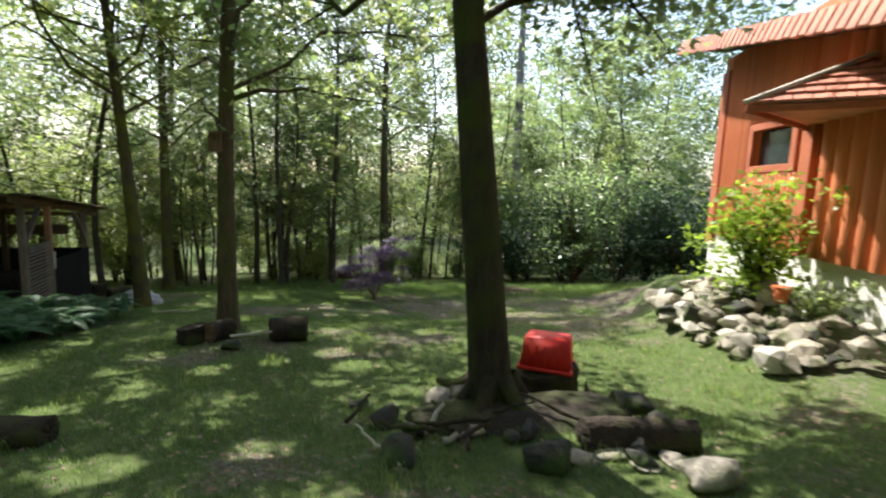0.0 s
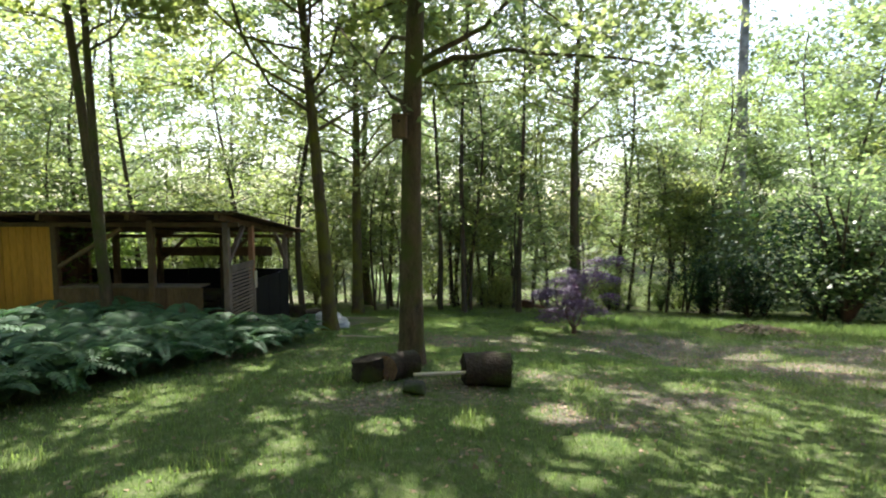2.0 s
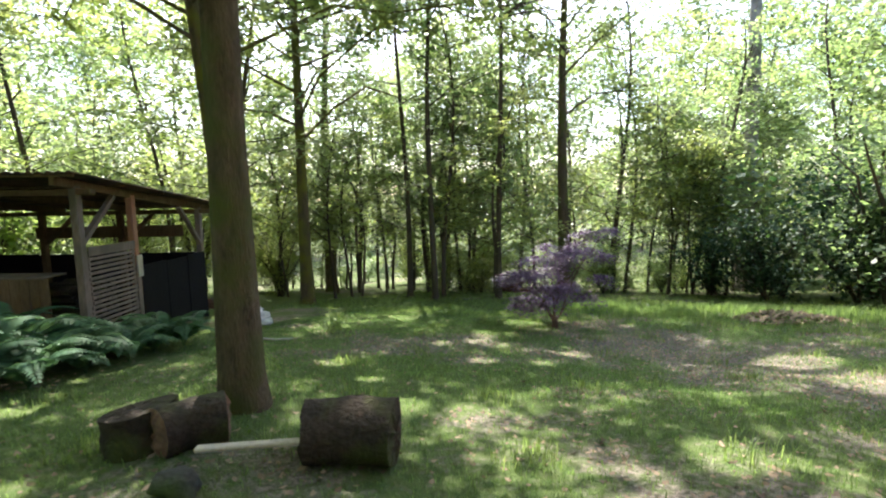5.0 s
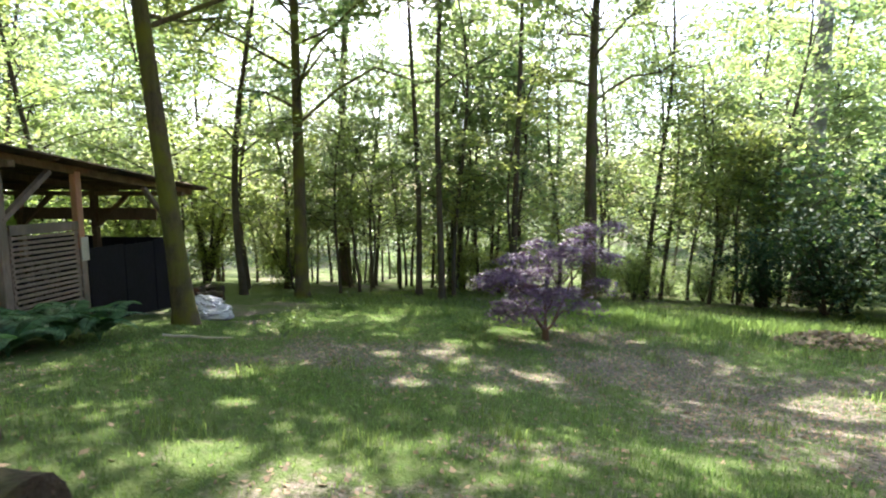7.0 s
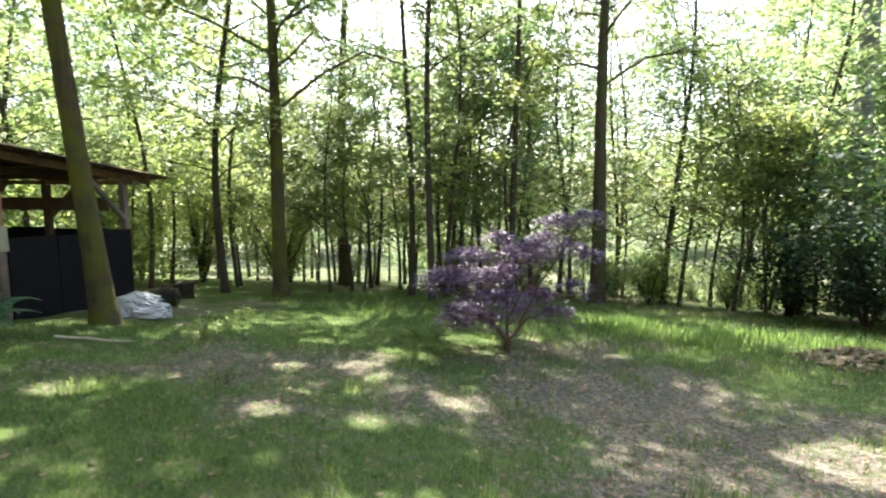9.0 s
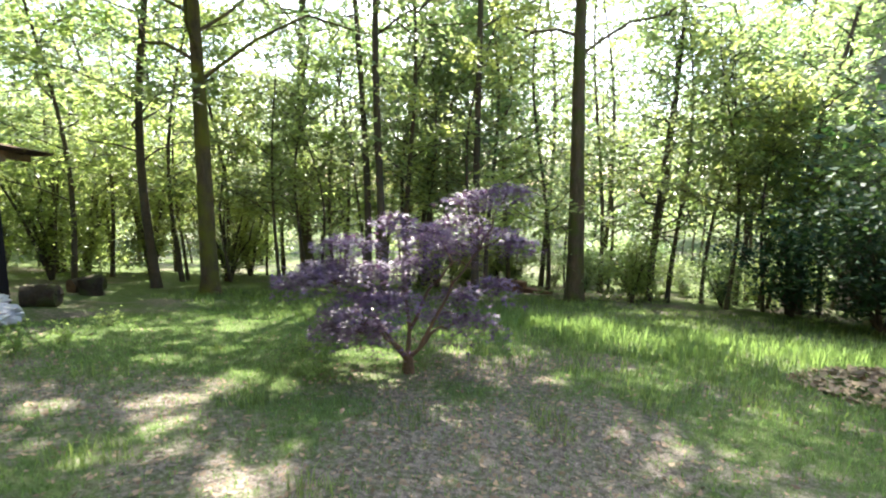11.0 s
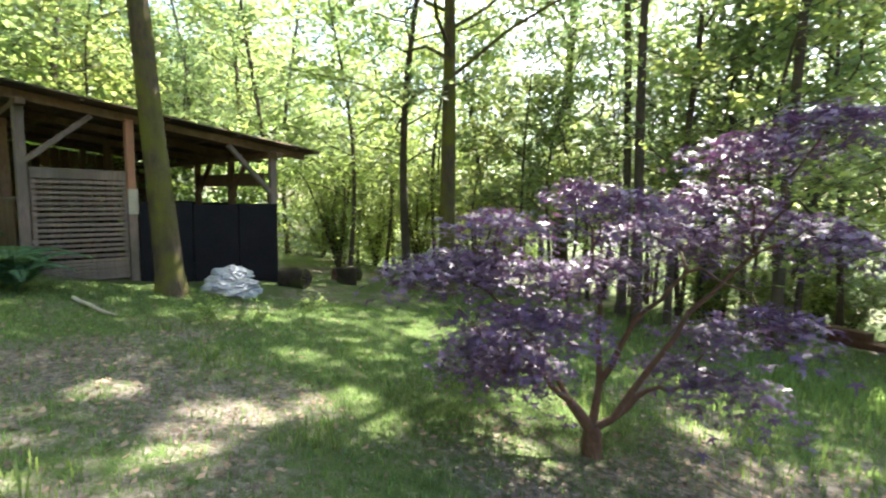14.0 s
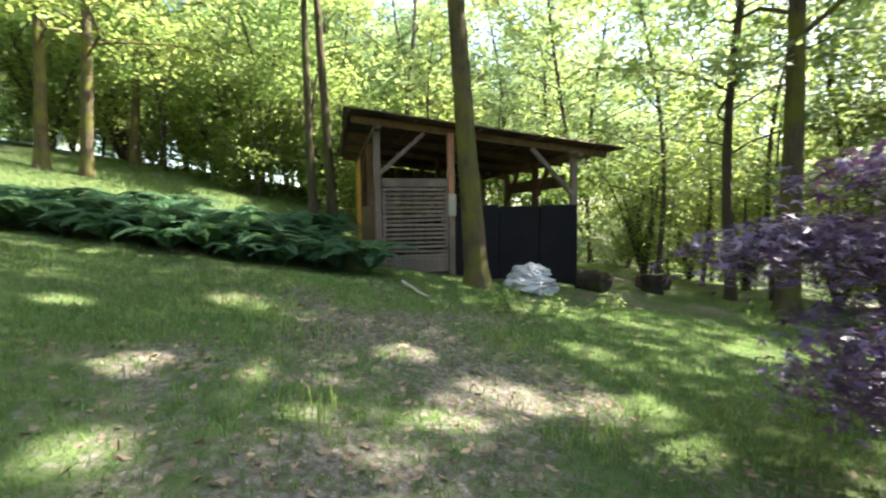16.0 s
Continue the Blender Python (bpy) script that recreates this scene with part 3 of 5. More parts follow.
def undergrowth():
    k = np.random.default_rng(33)
    n = 0
    # dark evergreens at the far edge beside the house
    for x, y, s in ((1.5, 23.0, 0.9), (3.6, 22.2, 1.1), (5.8, 21.2, 1.25), (8.2, 20.5, 1.3), (10.5, 19.0, 1.3), (4.6, 24.8, 1.5), (7.6, 23.8, 1.6), (0.0, 25.0, 0.8)):
        shrub("evergreen_bush", x, y, UNDER[2], "dense dark evergreen bush at the edge of the lawn", "bush", "dark bushes", s, k.random() * 360)
    shrub("pale_bush", 4.0, 21.3, bush_form(84, 4.2, 5.6, 5600, LEAF, 0.17, 11), "tall pale green bush catching the light before dark evergreens", "bush", "", 1.0, 40)
    for x, y, s in ((-17.5, 5.0, 1.5), (-19.5, 2.5, 1.7), (-17.0, 8.6, 1.3), (-22, 6, 1.8), (-23, 0, 1.8), (-19, 11, 1.5), (-17.5, -1.5, 1.5), (-21, -5, 1.8), (-26, 3, 2.0)):
        shrub("woodland_bush", x, y, UNDER[1], "tall bright green bush on the bank behind the shed", "bush", "bushes on the bank", s, k.random() * 360)
    young = [bush_form(86 + i, 4.6, 6.0, 8000, LEAF_BRIGHT, 0.155, 9) for i in range(2)]
    for i, (x, y, s) in enumerate(((-16.6, 1.2, 0.8), (-19, -2, 1.1), (-17.6, 3.6, 0.9), (-21, 1, 1.2), (-22, -7, 1.2), (-16.5, -7.5, 0.9), (-13.5, -11, 1.0), (-19, -12, 1.2), (-18.5, -7.0, 1.3), (-21, -10, 1.4), (-24, -13, 1.6), (-14.5, -6, 0.9), (-12.3, -6.5, 0.9), (-9.0, -9.5, 0.9), (-24, 5.5, 1.2), (-23, 17, 0.9), (-17.8, 14.6, 0.75), (-15.6, 19.0, 0.65), (-19.6, 18.0, 0.9), (-18.6, 21.5, 0.9))):
        shrub("young_beech", x, y, young[i % 2], "leafy young beech with sunlit bright green leaves", "young tree", "young trees on the bank", s, k.random() * 360)
    for i in range(11):
        x, y = -20 + 21 * k.random(), 23.5 + 10 * k.random()
        shrub("woodland_bush", x, y, UNDER[i % 2], "low green undergrowth bush in the wood", "bush", "undergrowth", 0.4 + 0.35 * k.random(), k.random() * 360)
    for i in range(12):
        x, y = -8.5 + 0.85 * i + 0.3 * k.normal(), 26 + 6 * k.random()
        shrub("woodland_bush", x, y, UNDER[i % 2], "low green undergrowth bush in the wood", "bush", "undergrowth", 0.35 + 0.25 * k.random(), k.random() * 360)
    while n < 46:
        a = k.random() * 6.28
        d = 15 + 30 * k.random()
        x, y = -3 + d * math.cos(a), 9 + d * math.sin(a)
        if (-13 < x < 12 and -5 < y < 23) or (x > 3 and y < 17) or (-20 < x < -9 and 2 < y < 17):
            continue
        shrub("woodland_bush", x, y, UNDER[n % 2], "green leafy undergrowth bush in the wood", "bush", "undergrowth", 0.6 + 0.7 * k.random(), k.random() * 360)
        n += 1


undergrowth()


def saplings():
    """Thin stems with sparse leaves along the front of the wood."""
    forms = []
    for i in range(4):
        wood, tips = grow(6.5 + i * 0.8, 0.05 + 0.008 * i, 0.3, 16, 1.5, 140 + i, bend=0.6, sides=6, twigs=3, rise=0.7)
        k = np.random.default_rng(160 + i)
        v, f = leaves(clumps(tips, 0.45, 13, k), 0.15, k)
        forms.append((mesh_np("trunk", *wood, BARK_THIN, True), mesh_np("crown", v, f, LEAF if i else LEAF_BRIGHT)))
    k = np.random.default_rng(51)
    n = 0
    while n < 52:
        if n < 42:
            x, y = -22 + 25 * k.random(), 20.5 + 13 * k.random() ** 1.4
            if x < -12:
                y -= 4 * k.random()
            if x > -7 and y < 25:
                y += 5
        else:
            x, y = -26 + 10 * k.random(), 2 + 16 * k.random()
            if x > -18 and y < 13:
                continue
        t = thing("sapling", (x, y, gz(x, y) - 0.05), "thin crooked woodland sapling with sparse leaves", "sapling", "saplings of the wood", k.random() * 360)
        s = 0.75 + 0.5 * k.random()
        t.scale = (s, s, s)
        put("trunk", forms[n % 4][0], t)
        put("crown", forms[n % 4][1], t)
        n += 1


saplings()


def leafy_trees():
    """Understorey trees at the edge of the wood, in leaf from low down to the top."""
    forms = []
    for i in range(4):
        wood, tips = grow(11 + i, 0.075 + 0.01 * i, 0.16, 30, 2.5, 340 + i, bend=0.9, sides=7, twigs=3, rise=0.45)
        k = np.random.default_rng(360 + i)
        forms.append((mesh_np("trunk", *wood, BARK_THIN, True), mesh_np("crown", *leaves(clumps(tips, 0.42, 12, k), 0.155, k), LEAF if i % 2 else LEAF_BRIGHT)))
    k = np.random.default_rng(53)
    for n in range(36):
        if n < 26:
            x = -19 + 1.0 * n + k.normal() * 0.4
            y = 25.0 + 0.02 * (x + 6) ** 2 * (x > -6) + (1.2 * (n % 3)) + 2.0 * k.random() - (2.0 if x < -13 else 0)
        else:
            x, y = -21 - 4 * k.random(), 2 + 2.2 * (n - 26) + k.random()
        if -2.4 < x < 3.2:
            y += 7
        s = 0.85 + 0.35 * k.random()
        t = thing("woodland_tree", (x, y, gz(x, y) - 0.05), "slender woodland tree in full fine leaf", "tree", "leafy trees at the wood's edge", k.random() * 360)
        t.scale = (s, s, s)
        put("trunk", forms[n % 4][0], t)
        put("crown", forms[n % 4][1], t)


leafy_trees()


def far_woods():
    """The wood beyond, too far off to tell its trees apart."""
    k = np.random.default_rng(77)
    c = []
    for i in range(4200):
        a = k.random() * 2 * math.pi
        d = 58 + 16 * k.random()
        x, y = -3 + d * math.cos(a), 9 + d * math.sin(a)
        top = 25 + 6 * math.sin(a * 9) * math.sin(a * 4 + 1) + 5 * k.random()
        c.append((x, y, gz(x, y) + top * k.random() ** 0.8))
    v, f = leaves(clumps(c, 2.6, 60, k, 0.9), 0.62, k)
    ob = new("far_woods", mesh_np("far_woods", v, f, LEAF_FAR))
    tagged(ob, "distant green woodland behind the near trees", "woodland", kind="stuff")


far_woods()


# where sunlight comes down through the crowns: places on the lawn and the radius of each opening
SUN_FLECKS = [(1.63, 11.35, 0.75), (0.8, 12.75, 0.5), (-1.21, 6.09, 0.24), (-0.72, 5.45, 0.24), (-1.87, 5.59, 0.18), (-3.64, 12.05, 0.3),
              (-3.78, 5.56, 0.25), (-2.53, 5.18, 0.24), (-3.01, 3.29, 0.18), (-2.58, 4.02, 0.2), (-4.28, 3.14, 0.2), (-0.78, 4.8, 0.16),
              (-2.84, 4.32, 0.17), (-1.24, 6.31, 0.2), (-3.62, 4.74, 0.16), (-0.19, 8.09, 0.26), (-2.85, 10.3, 0.16), (-2.06, 11.8, 0.22),
              (-3.72, 14.32, 0.4), (-2.7, 8.1, 0.2), (-2.09, 8.32, 0.15), (-3.57, 8.86, 0.16), (-1.66, 15.05, 0.2), (-4.65, 9.5, 0.22)]
SUN_FLECKS += [(-4.0, 11.3, 0.17), (-5.08, 12.5, 0.23), (-3.67, 12.82, 0.4), (-4.92, 12.73, 0.15), (-5.22, 13.28, 0.24), (-6.55, 14.2, 0.22),
               (-3.2, 15.36, 0.18), (-2.55, 12.74, 0.15), (-3.25, 11.85, 0.18), (-2.19, 10.8, 0.15), (-13.66, 2.6, 0.7), (-14.5, 1.2, 0.9),
               (-3.0, 18.7, 0.8), (-1.4, 18.2, 0.85), (0.3, 18.3, 0.9), (2.1, 18.4, 0.9), (4.2, 18.2, 0.9), (4.3, 7.4, 1.2),
               (-2.6, 13.3, 0.35), (-1.8, 13.6, 0.3), (-3.0, 13.5, 0.3), (6.2, 5.0, 1.9), (6.6, 8.0, 1.9), (3.4, 5.0, 0.7), (0.4, 2.2, 0.25), (-0.6, 2.9, 0.2), (-1.5, 2.4, 0.25)]


# glades in the wood, where the sun reaches the undergrowth below the high crowns
GLADES = [(-14.5, 13.2, 2.0), (-17.6, 11.0, 2.2), (-16.0, 17.2, 2.2), (-12.3, 19.6, 1.8), (-8.6, 22.8, 2.0), (-5.0, 25.6, 1.8), (-1.6, 24.2, 1.8), (2.4, 21.2, 1.5),
          (-13.5, 23.5, 2.0), (-19.5, 15.0, 2.2), (4.8, 18.6, 1.8), (-15.8, 0.2, 2.0), (-18.0, 3.8, 2.2), (-12.8, -4.6, 1.6), (-16.5, -8.5, 2.0), (-10.5, 27.5, 1.8)]


def open_canopy():
    """Take the leaves away that would stand between the sun and those places."""
    pts, glades = np.array(SUN_FLECKS), np.array(GLADES)
    k = np.random.default_rng(88)
    way = np.array(SUN) / SUN.z
    bpy.context.view_layer.update()
    for ob in list(bpy.data.objects):
        if ob.type != "MESH" or not ob.name.startswith(("crown", "limb_leaves", "foliage")):
            continue
        me = ob.data
        co = np.empty(len(me.vertices) * 3, dtype=np.float32)
        me.vertices.foreach_get("co", co)
        co = co.reshape(-1, 4, 3)
        m = np.array(ob.matrix_world)
        c = co.mean(1) @ m[:3, :3].T + m[:3, 3]
        g = c.copy()
        for _ in range(3):
            g = c - way * (c[:, 2] - ground_np(g[:, 0], g[:, 1]))[:, None]
        d = np.hypot(g[:, None, 0] - pts[None, :, 0], g[:, None, 1] - pts[None, :, 1]) / (pts[None, :, 2] + 0.05)
        clear = np.hypot(g[:, None, 0] - glades[None, :, 0], g[:, None, 1] - glades[None, :, 1]) / glades[None, :, 2]
        shut = (c[:, 2] - g[:, 2] > 5.5) & (clear.min(1) < 0.8 + 0.35 * k.random(len(c))) & (k.random(len(c)) < 0.93)
        shut |= (c[:, 2] - g[:, 2] > 1.5) & (d.min(1) < 0.85 + 0.3 * k.random(len(c)))
        if shut.any():
            left = co[~shut].reshape(-1, 3)
            ob.data = mesh_np(me.name, left, np.arange(len(left)).reshape(-1, 4), me.materials[0])


open_canopy()


# ================= house =================
def house():
    h = thing("house", (5.72, 11.8, gz(5.72, 11.8)), "red-brown timber house with tiled roof and white plinth", "house")
    base_z = h.location.z

    def sub(name, bm, mat, parent=h, label=""):
        bmesh.ops.translate(bm, vec=-Vector(h.location), verts=bm.verts)
        return part(name, bm, mat, parent, label)

    sub("plinth", box((0.3, 12.6, 2.2), (5.92, 5.5, 0.25), 0.01), PLASTER, h, "white plastered plinth")
    sub("plinth", box((6, 0.3, 2.2), (9.0, 11.65, 0.25), 0.01), PLASTER, h, "white plastered plinth")
    # wall round the window, in four pieces
    win = (8.65, 10.05, 2.75, 3.45)
    for n, (y0, y1, z0, z1) in enumerate(((-0.8, win[0], 1.35, 5.2), (win[1], 11.8, 1.35, 5.2), (win[0], win[1], 1.35, win[2]), (win[0], win[1], win[3], 5.2))):
        sub("wall", box((0.2, y1 - y0, z1 - z0), (5.86, (y0 + y1) / 2, (z0 + z1) / 2), 0), HOUSE_RED)
    sub("wall", box((6, 0.2, 3.82), (8.96, 11.7, 2.99), 0), HOUSE_RED)
    sub("wall", box((6, 0.2, 3.82), (8.96, -0.7, 2.99), 0), HOUSE_RED)
    w = sub("window", box((0.02, 1.36, 0.66), (5.86, 9.35, 3.10), 0), glass, h, "dark window pane")
    for y0, y1, z0, z1 in ((8.5, 10.2, 3.43, 3.56), (8.5, 10.2, 2.64, 2.77), (8.5, 8.67, 2.77, 3.43), (10.03, 10.2, 2.77, 3.43)):
        f = part("window_frame", box((0.09, y1 - y0, z1 - z0), Vector((5.735, (y0 + y1) / 2, (z0 + z1) / 2)) - Vector(h.location), 0.008), HOUSE_TRIM, w)
    sub("corner_board", box((0.07, 0.34, 3.8), (5.735, 11.64, 3.0), 0.01), HOUSE_TRIM)
    sub("door_post", box((0.12, 0.26, 2.6), (5.70, 8.1, 2.6), 0.01), HOUSE_TRIM)
    # half-round vertical boards
    bm = bmesh.new()
    bmesh.ops.create_cone(bm, segments=14, radius1=0.17, radius2=0.17, depth=1, cap_ends=True)
    bmesh.ops.scale(bm, vec=(0.9, 1, 1), verts=bm.verts)
    me = bpy.data.meshes.new("board")
    bm.to_mesh(me)
    bm.free()
    me.materials.append(HOUSE_RED)
    for f in me.polygons:
        f.use_smooth = abs(f.normal.z) < 0.5
    y = 11.32
    while y > -0.6:
        z0, z1 = 1.32, 5.1
        spans = [(z0, z1)]
        if 8.4 < y < 10.3:
            spans = [(z0, 2.62), (3.58, z1)]
        if not 7.9 < y < 8.3:
            for a, b in spans:
                ob = put("board", me, h)
                ob.location = Vector((5.765, y, (a + b) / 2)) - Vector(h.location)
                ob.scale = (1, 1, b - a) if y < 8.0 else (0.42, 0.42, b - a)
        y -= 0.325 if y < 8.0 else 0.141
    # main roof: slopes along its raking edge, with a skirt of tiles
    def roof_z(yy):
        return 5.72 + (yy - 12.6) * 0.207
    r = sub("roof", beam((8.0, 12.6, roof_z(12.6) + 0.03), (8.0, -1.2, roof_z(-1.2) + 0.03), 6.0, 0.12), ROOF_TILE, h, "red tiled roof")
    # soffit board coloured near-black, so the eaves' shade is in its colour
    sub("soffit", beam((5.55, 12.3, roof_z(12.3) - 0.12), (5.55, -1.2, roof_z(-1.2) - 0.12), 0.95, 0.06), SHADE_BLACK)
    tile = box((0.06, 0.2, 0.34), (0, 0, 0), 0.012)
    tme = bpy.data.meshes.new("tile")
    tile.to_mesh(tme)
    tile.free()
    tme.materials.append(ROOF_TILE)
    yy = 12.5
    i = 0
    while yy > -1:
        ob = put("tile", tme, r)
        ob.matrix_basis = Matrix.Translation(Vector((4.98 - 0.004 * (i % 2), yy, roof_z(yy) - 0.06 - 0.015 * (i % 2))) - Vector(h.location)) @ pose(0, 0, 0, 11, 18, 0)
        yy -= 0.205
        i += 1
    # hipped porch roof, laid in courses
    A, B, C, D = Vector((4.0, 6.44, 3.33)), Vector((5.69, 5.66, 3.33)), Vector((5.68, 6.92, 4.04)), Vector((5.69, 8.2, 3.33))
    o = Vector(h.location)
    bm = bmesh.new()
    vs = [bm.verts.new(q - o) for q in (A, B, C, D)]
    for q in ((0, 1, 2), (0, 2, 3), (0, 3, 1)):
        bm.faces.new([vs[a] for a in q])
    p = part("porch_roof", bm, ROOF_TILE, h, "red tiled hipped porch roof")
    along = (B - A).normalized()
    up = ((C - A) - along * (C - A).dot(along))
    slope = up.normalized()
    nrm = along.cross(slope)
    turn = Matrix((along, slope, nrm)).transposed().to_4x4()
    courses = 6
    for c in range(courses):
        s = (c + 0.5) / courses
        start = (C - A).dot(along) * s + 0.06 + 0.1 * (c % 2)
        while start < (B - A).length * (1 - s) + (C - A).dot(along) * s - 0.05:
            ob = put("tile", tme, p)
            ob.matrix_basis = Matrix.Translation(A + along * start + up * s + nrm * 0.02 - o) @ turn @ pose(0, 0, 0, -9, 0, 0) @ Matrix.Diagonal((3.1, up.length / courses / 0.2 * 1.1, 0.12, 1))
            start += 0.2
    part("porch_fascia", beam(A - o - Vector((0, 0, 0.05)), B - o - Vector((0, 0, 0.05)), 0.04, 0.08), HOUSE_TRIM, h)
    part("porch_fascia", beam(A - o - Vector((0, 0, 0.05)), D - o - Vector((0, 0, 0.05)), 0.04, 0.08), HOUSE_TRIM, h)
    part("hip_cap", beam(A - o + nrm * 0.05, C - o + nrm * 0.05, 0.12, 0.05), STONE_WHITE, h, "pale weathered hip cap")


house()


def rockery():
    """Field stones piled up against the terrace of the house."""
    k = np.random.default_rng(91)
    forms = []
    for i in range(7):
        me = bpy.data.meshes.new("stone")
        bm = rock((1.15, 0.9, (0.75, 0.5, 0.62)[i % 3]), i + 2, 0.34)
        bm.to_mesh(me)
        bm.free()
        forms.append(me)
    mats = (STONE, STONE, STONE_WHITE, STONE_DARK)
    made = {}
    for i in range(125):
        u = k.random()
        y = 5.2 + 4.3 * k.random()
        x = 3.95 + 1.2 * u + 0.16 * max(0, 7 - y)
        s = (0.2 + 0.3 * k.random() ** 1.5) * (1.2 - 0.4 * u)
        mi = int(k.integers(0, 4))
        key = (i % 7, mi)
        if key not in made:
            made[key] = forms[i % 7].copy()
            made[key].materials.append(mats[mi])
        z = max(gz(x, y), -0.02 + 0.75 * u) + 0.2 * s + 0.06 * k.random()
        ob = put("stone", made[key], None, "", pose(x, y, z, k.normal() * 12, k.normal() * 12, k.random() * 360) @ Matrix.Diagonal((s, s, s, 1)))
        tagged(ob, "rough pale field stone piled in the rockery", "stone", "stones of the rockery")


rockery()
sun_bush = bush_form(95, 1.5, 1.9, 2100, LEAF_YELLOW, 0.12, 10)
shrub("garden_shrub", 5.0, 7.75, sun_bush, "sunlit yellow-green shrub above the rockery", "shrub")
shrub("garden_shrub", 5.2, 6.5, bush_form(96, 0.9, 0.7, 500, LEAF, 0.1), "low green garden plant on the rockery", "shrub")


def flower_pot():
    t = thing("flower_pot", (4.75, 6.55, gz(4.75, 6.55) + 0.42), "small terracotta pot standing on the rockery", "flower pot")
    bm = bmesh.new()
    bmesh.ops.create_cone(bm, segments=20, radius1=0.07, radius2=0.11, depth=0.2, cap_ends=True, matrix=Matrix.Translation((0, 0, 0.1)))
    part("pot", bm, TERRACOTTA, t, "", None, True)
    bm = bmesh.new()
    bmesh.ops.create_cone(bm, segments=20, radius1=0.122, radius2=0.122, depth=0.045, cap_ends=True, matrix=Matrix.Translation((0, 0, 0.19)))
    part("rim", bm, TERRACOTTA, t)


flower_pot()
weed = bush_form(97, 1.0, 0.8, 260, LEAF_BRIGHT, 0.11, 6)
for x, y, s in ((-6.6, 11.65, 0.5), (-6.9, 12.2, 0.4), (-4.4, 13.9, 0.28), (-4.1, 14.3, 0.25), (-7.6, 12.9, 0.4)):
    shrub("weed", x, y, weed, "small pale green weed growing in the lawn", "weed", "weeds in the lawn", s, x * 90)


def leaf_pile():
    x, y = 1.3, 17.1
    k = np.random.default_rng(23)
    a, d = k.random(900) * 6.283, 0.75 * np.sqrt(k.random(900))
    px, py = x + d * np.cos(a) * 1.4, y + d * np.sin(a)
    c = np.stack([px, py, ground_np(px, py) + 0.02 + 0.2 * (1 - (d / 0.75) ** 2) * (0.6 + 0.4 * k.random(900))], 1)
    tagged(new("leaf_pile", mesh_np("leaf_pile", *leaves(c, 0.1, k, 1.0, 0.7), DRY)), "low pile of dry brown leaves and twigs", "leaf pile", kind="stuff")


leaf_pile()


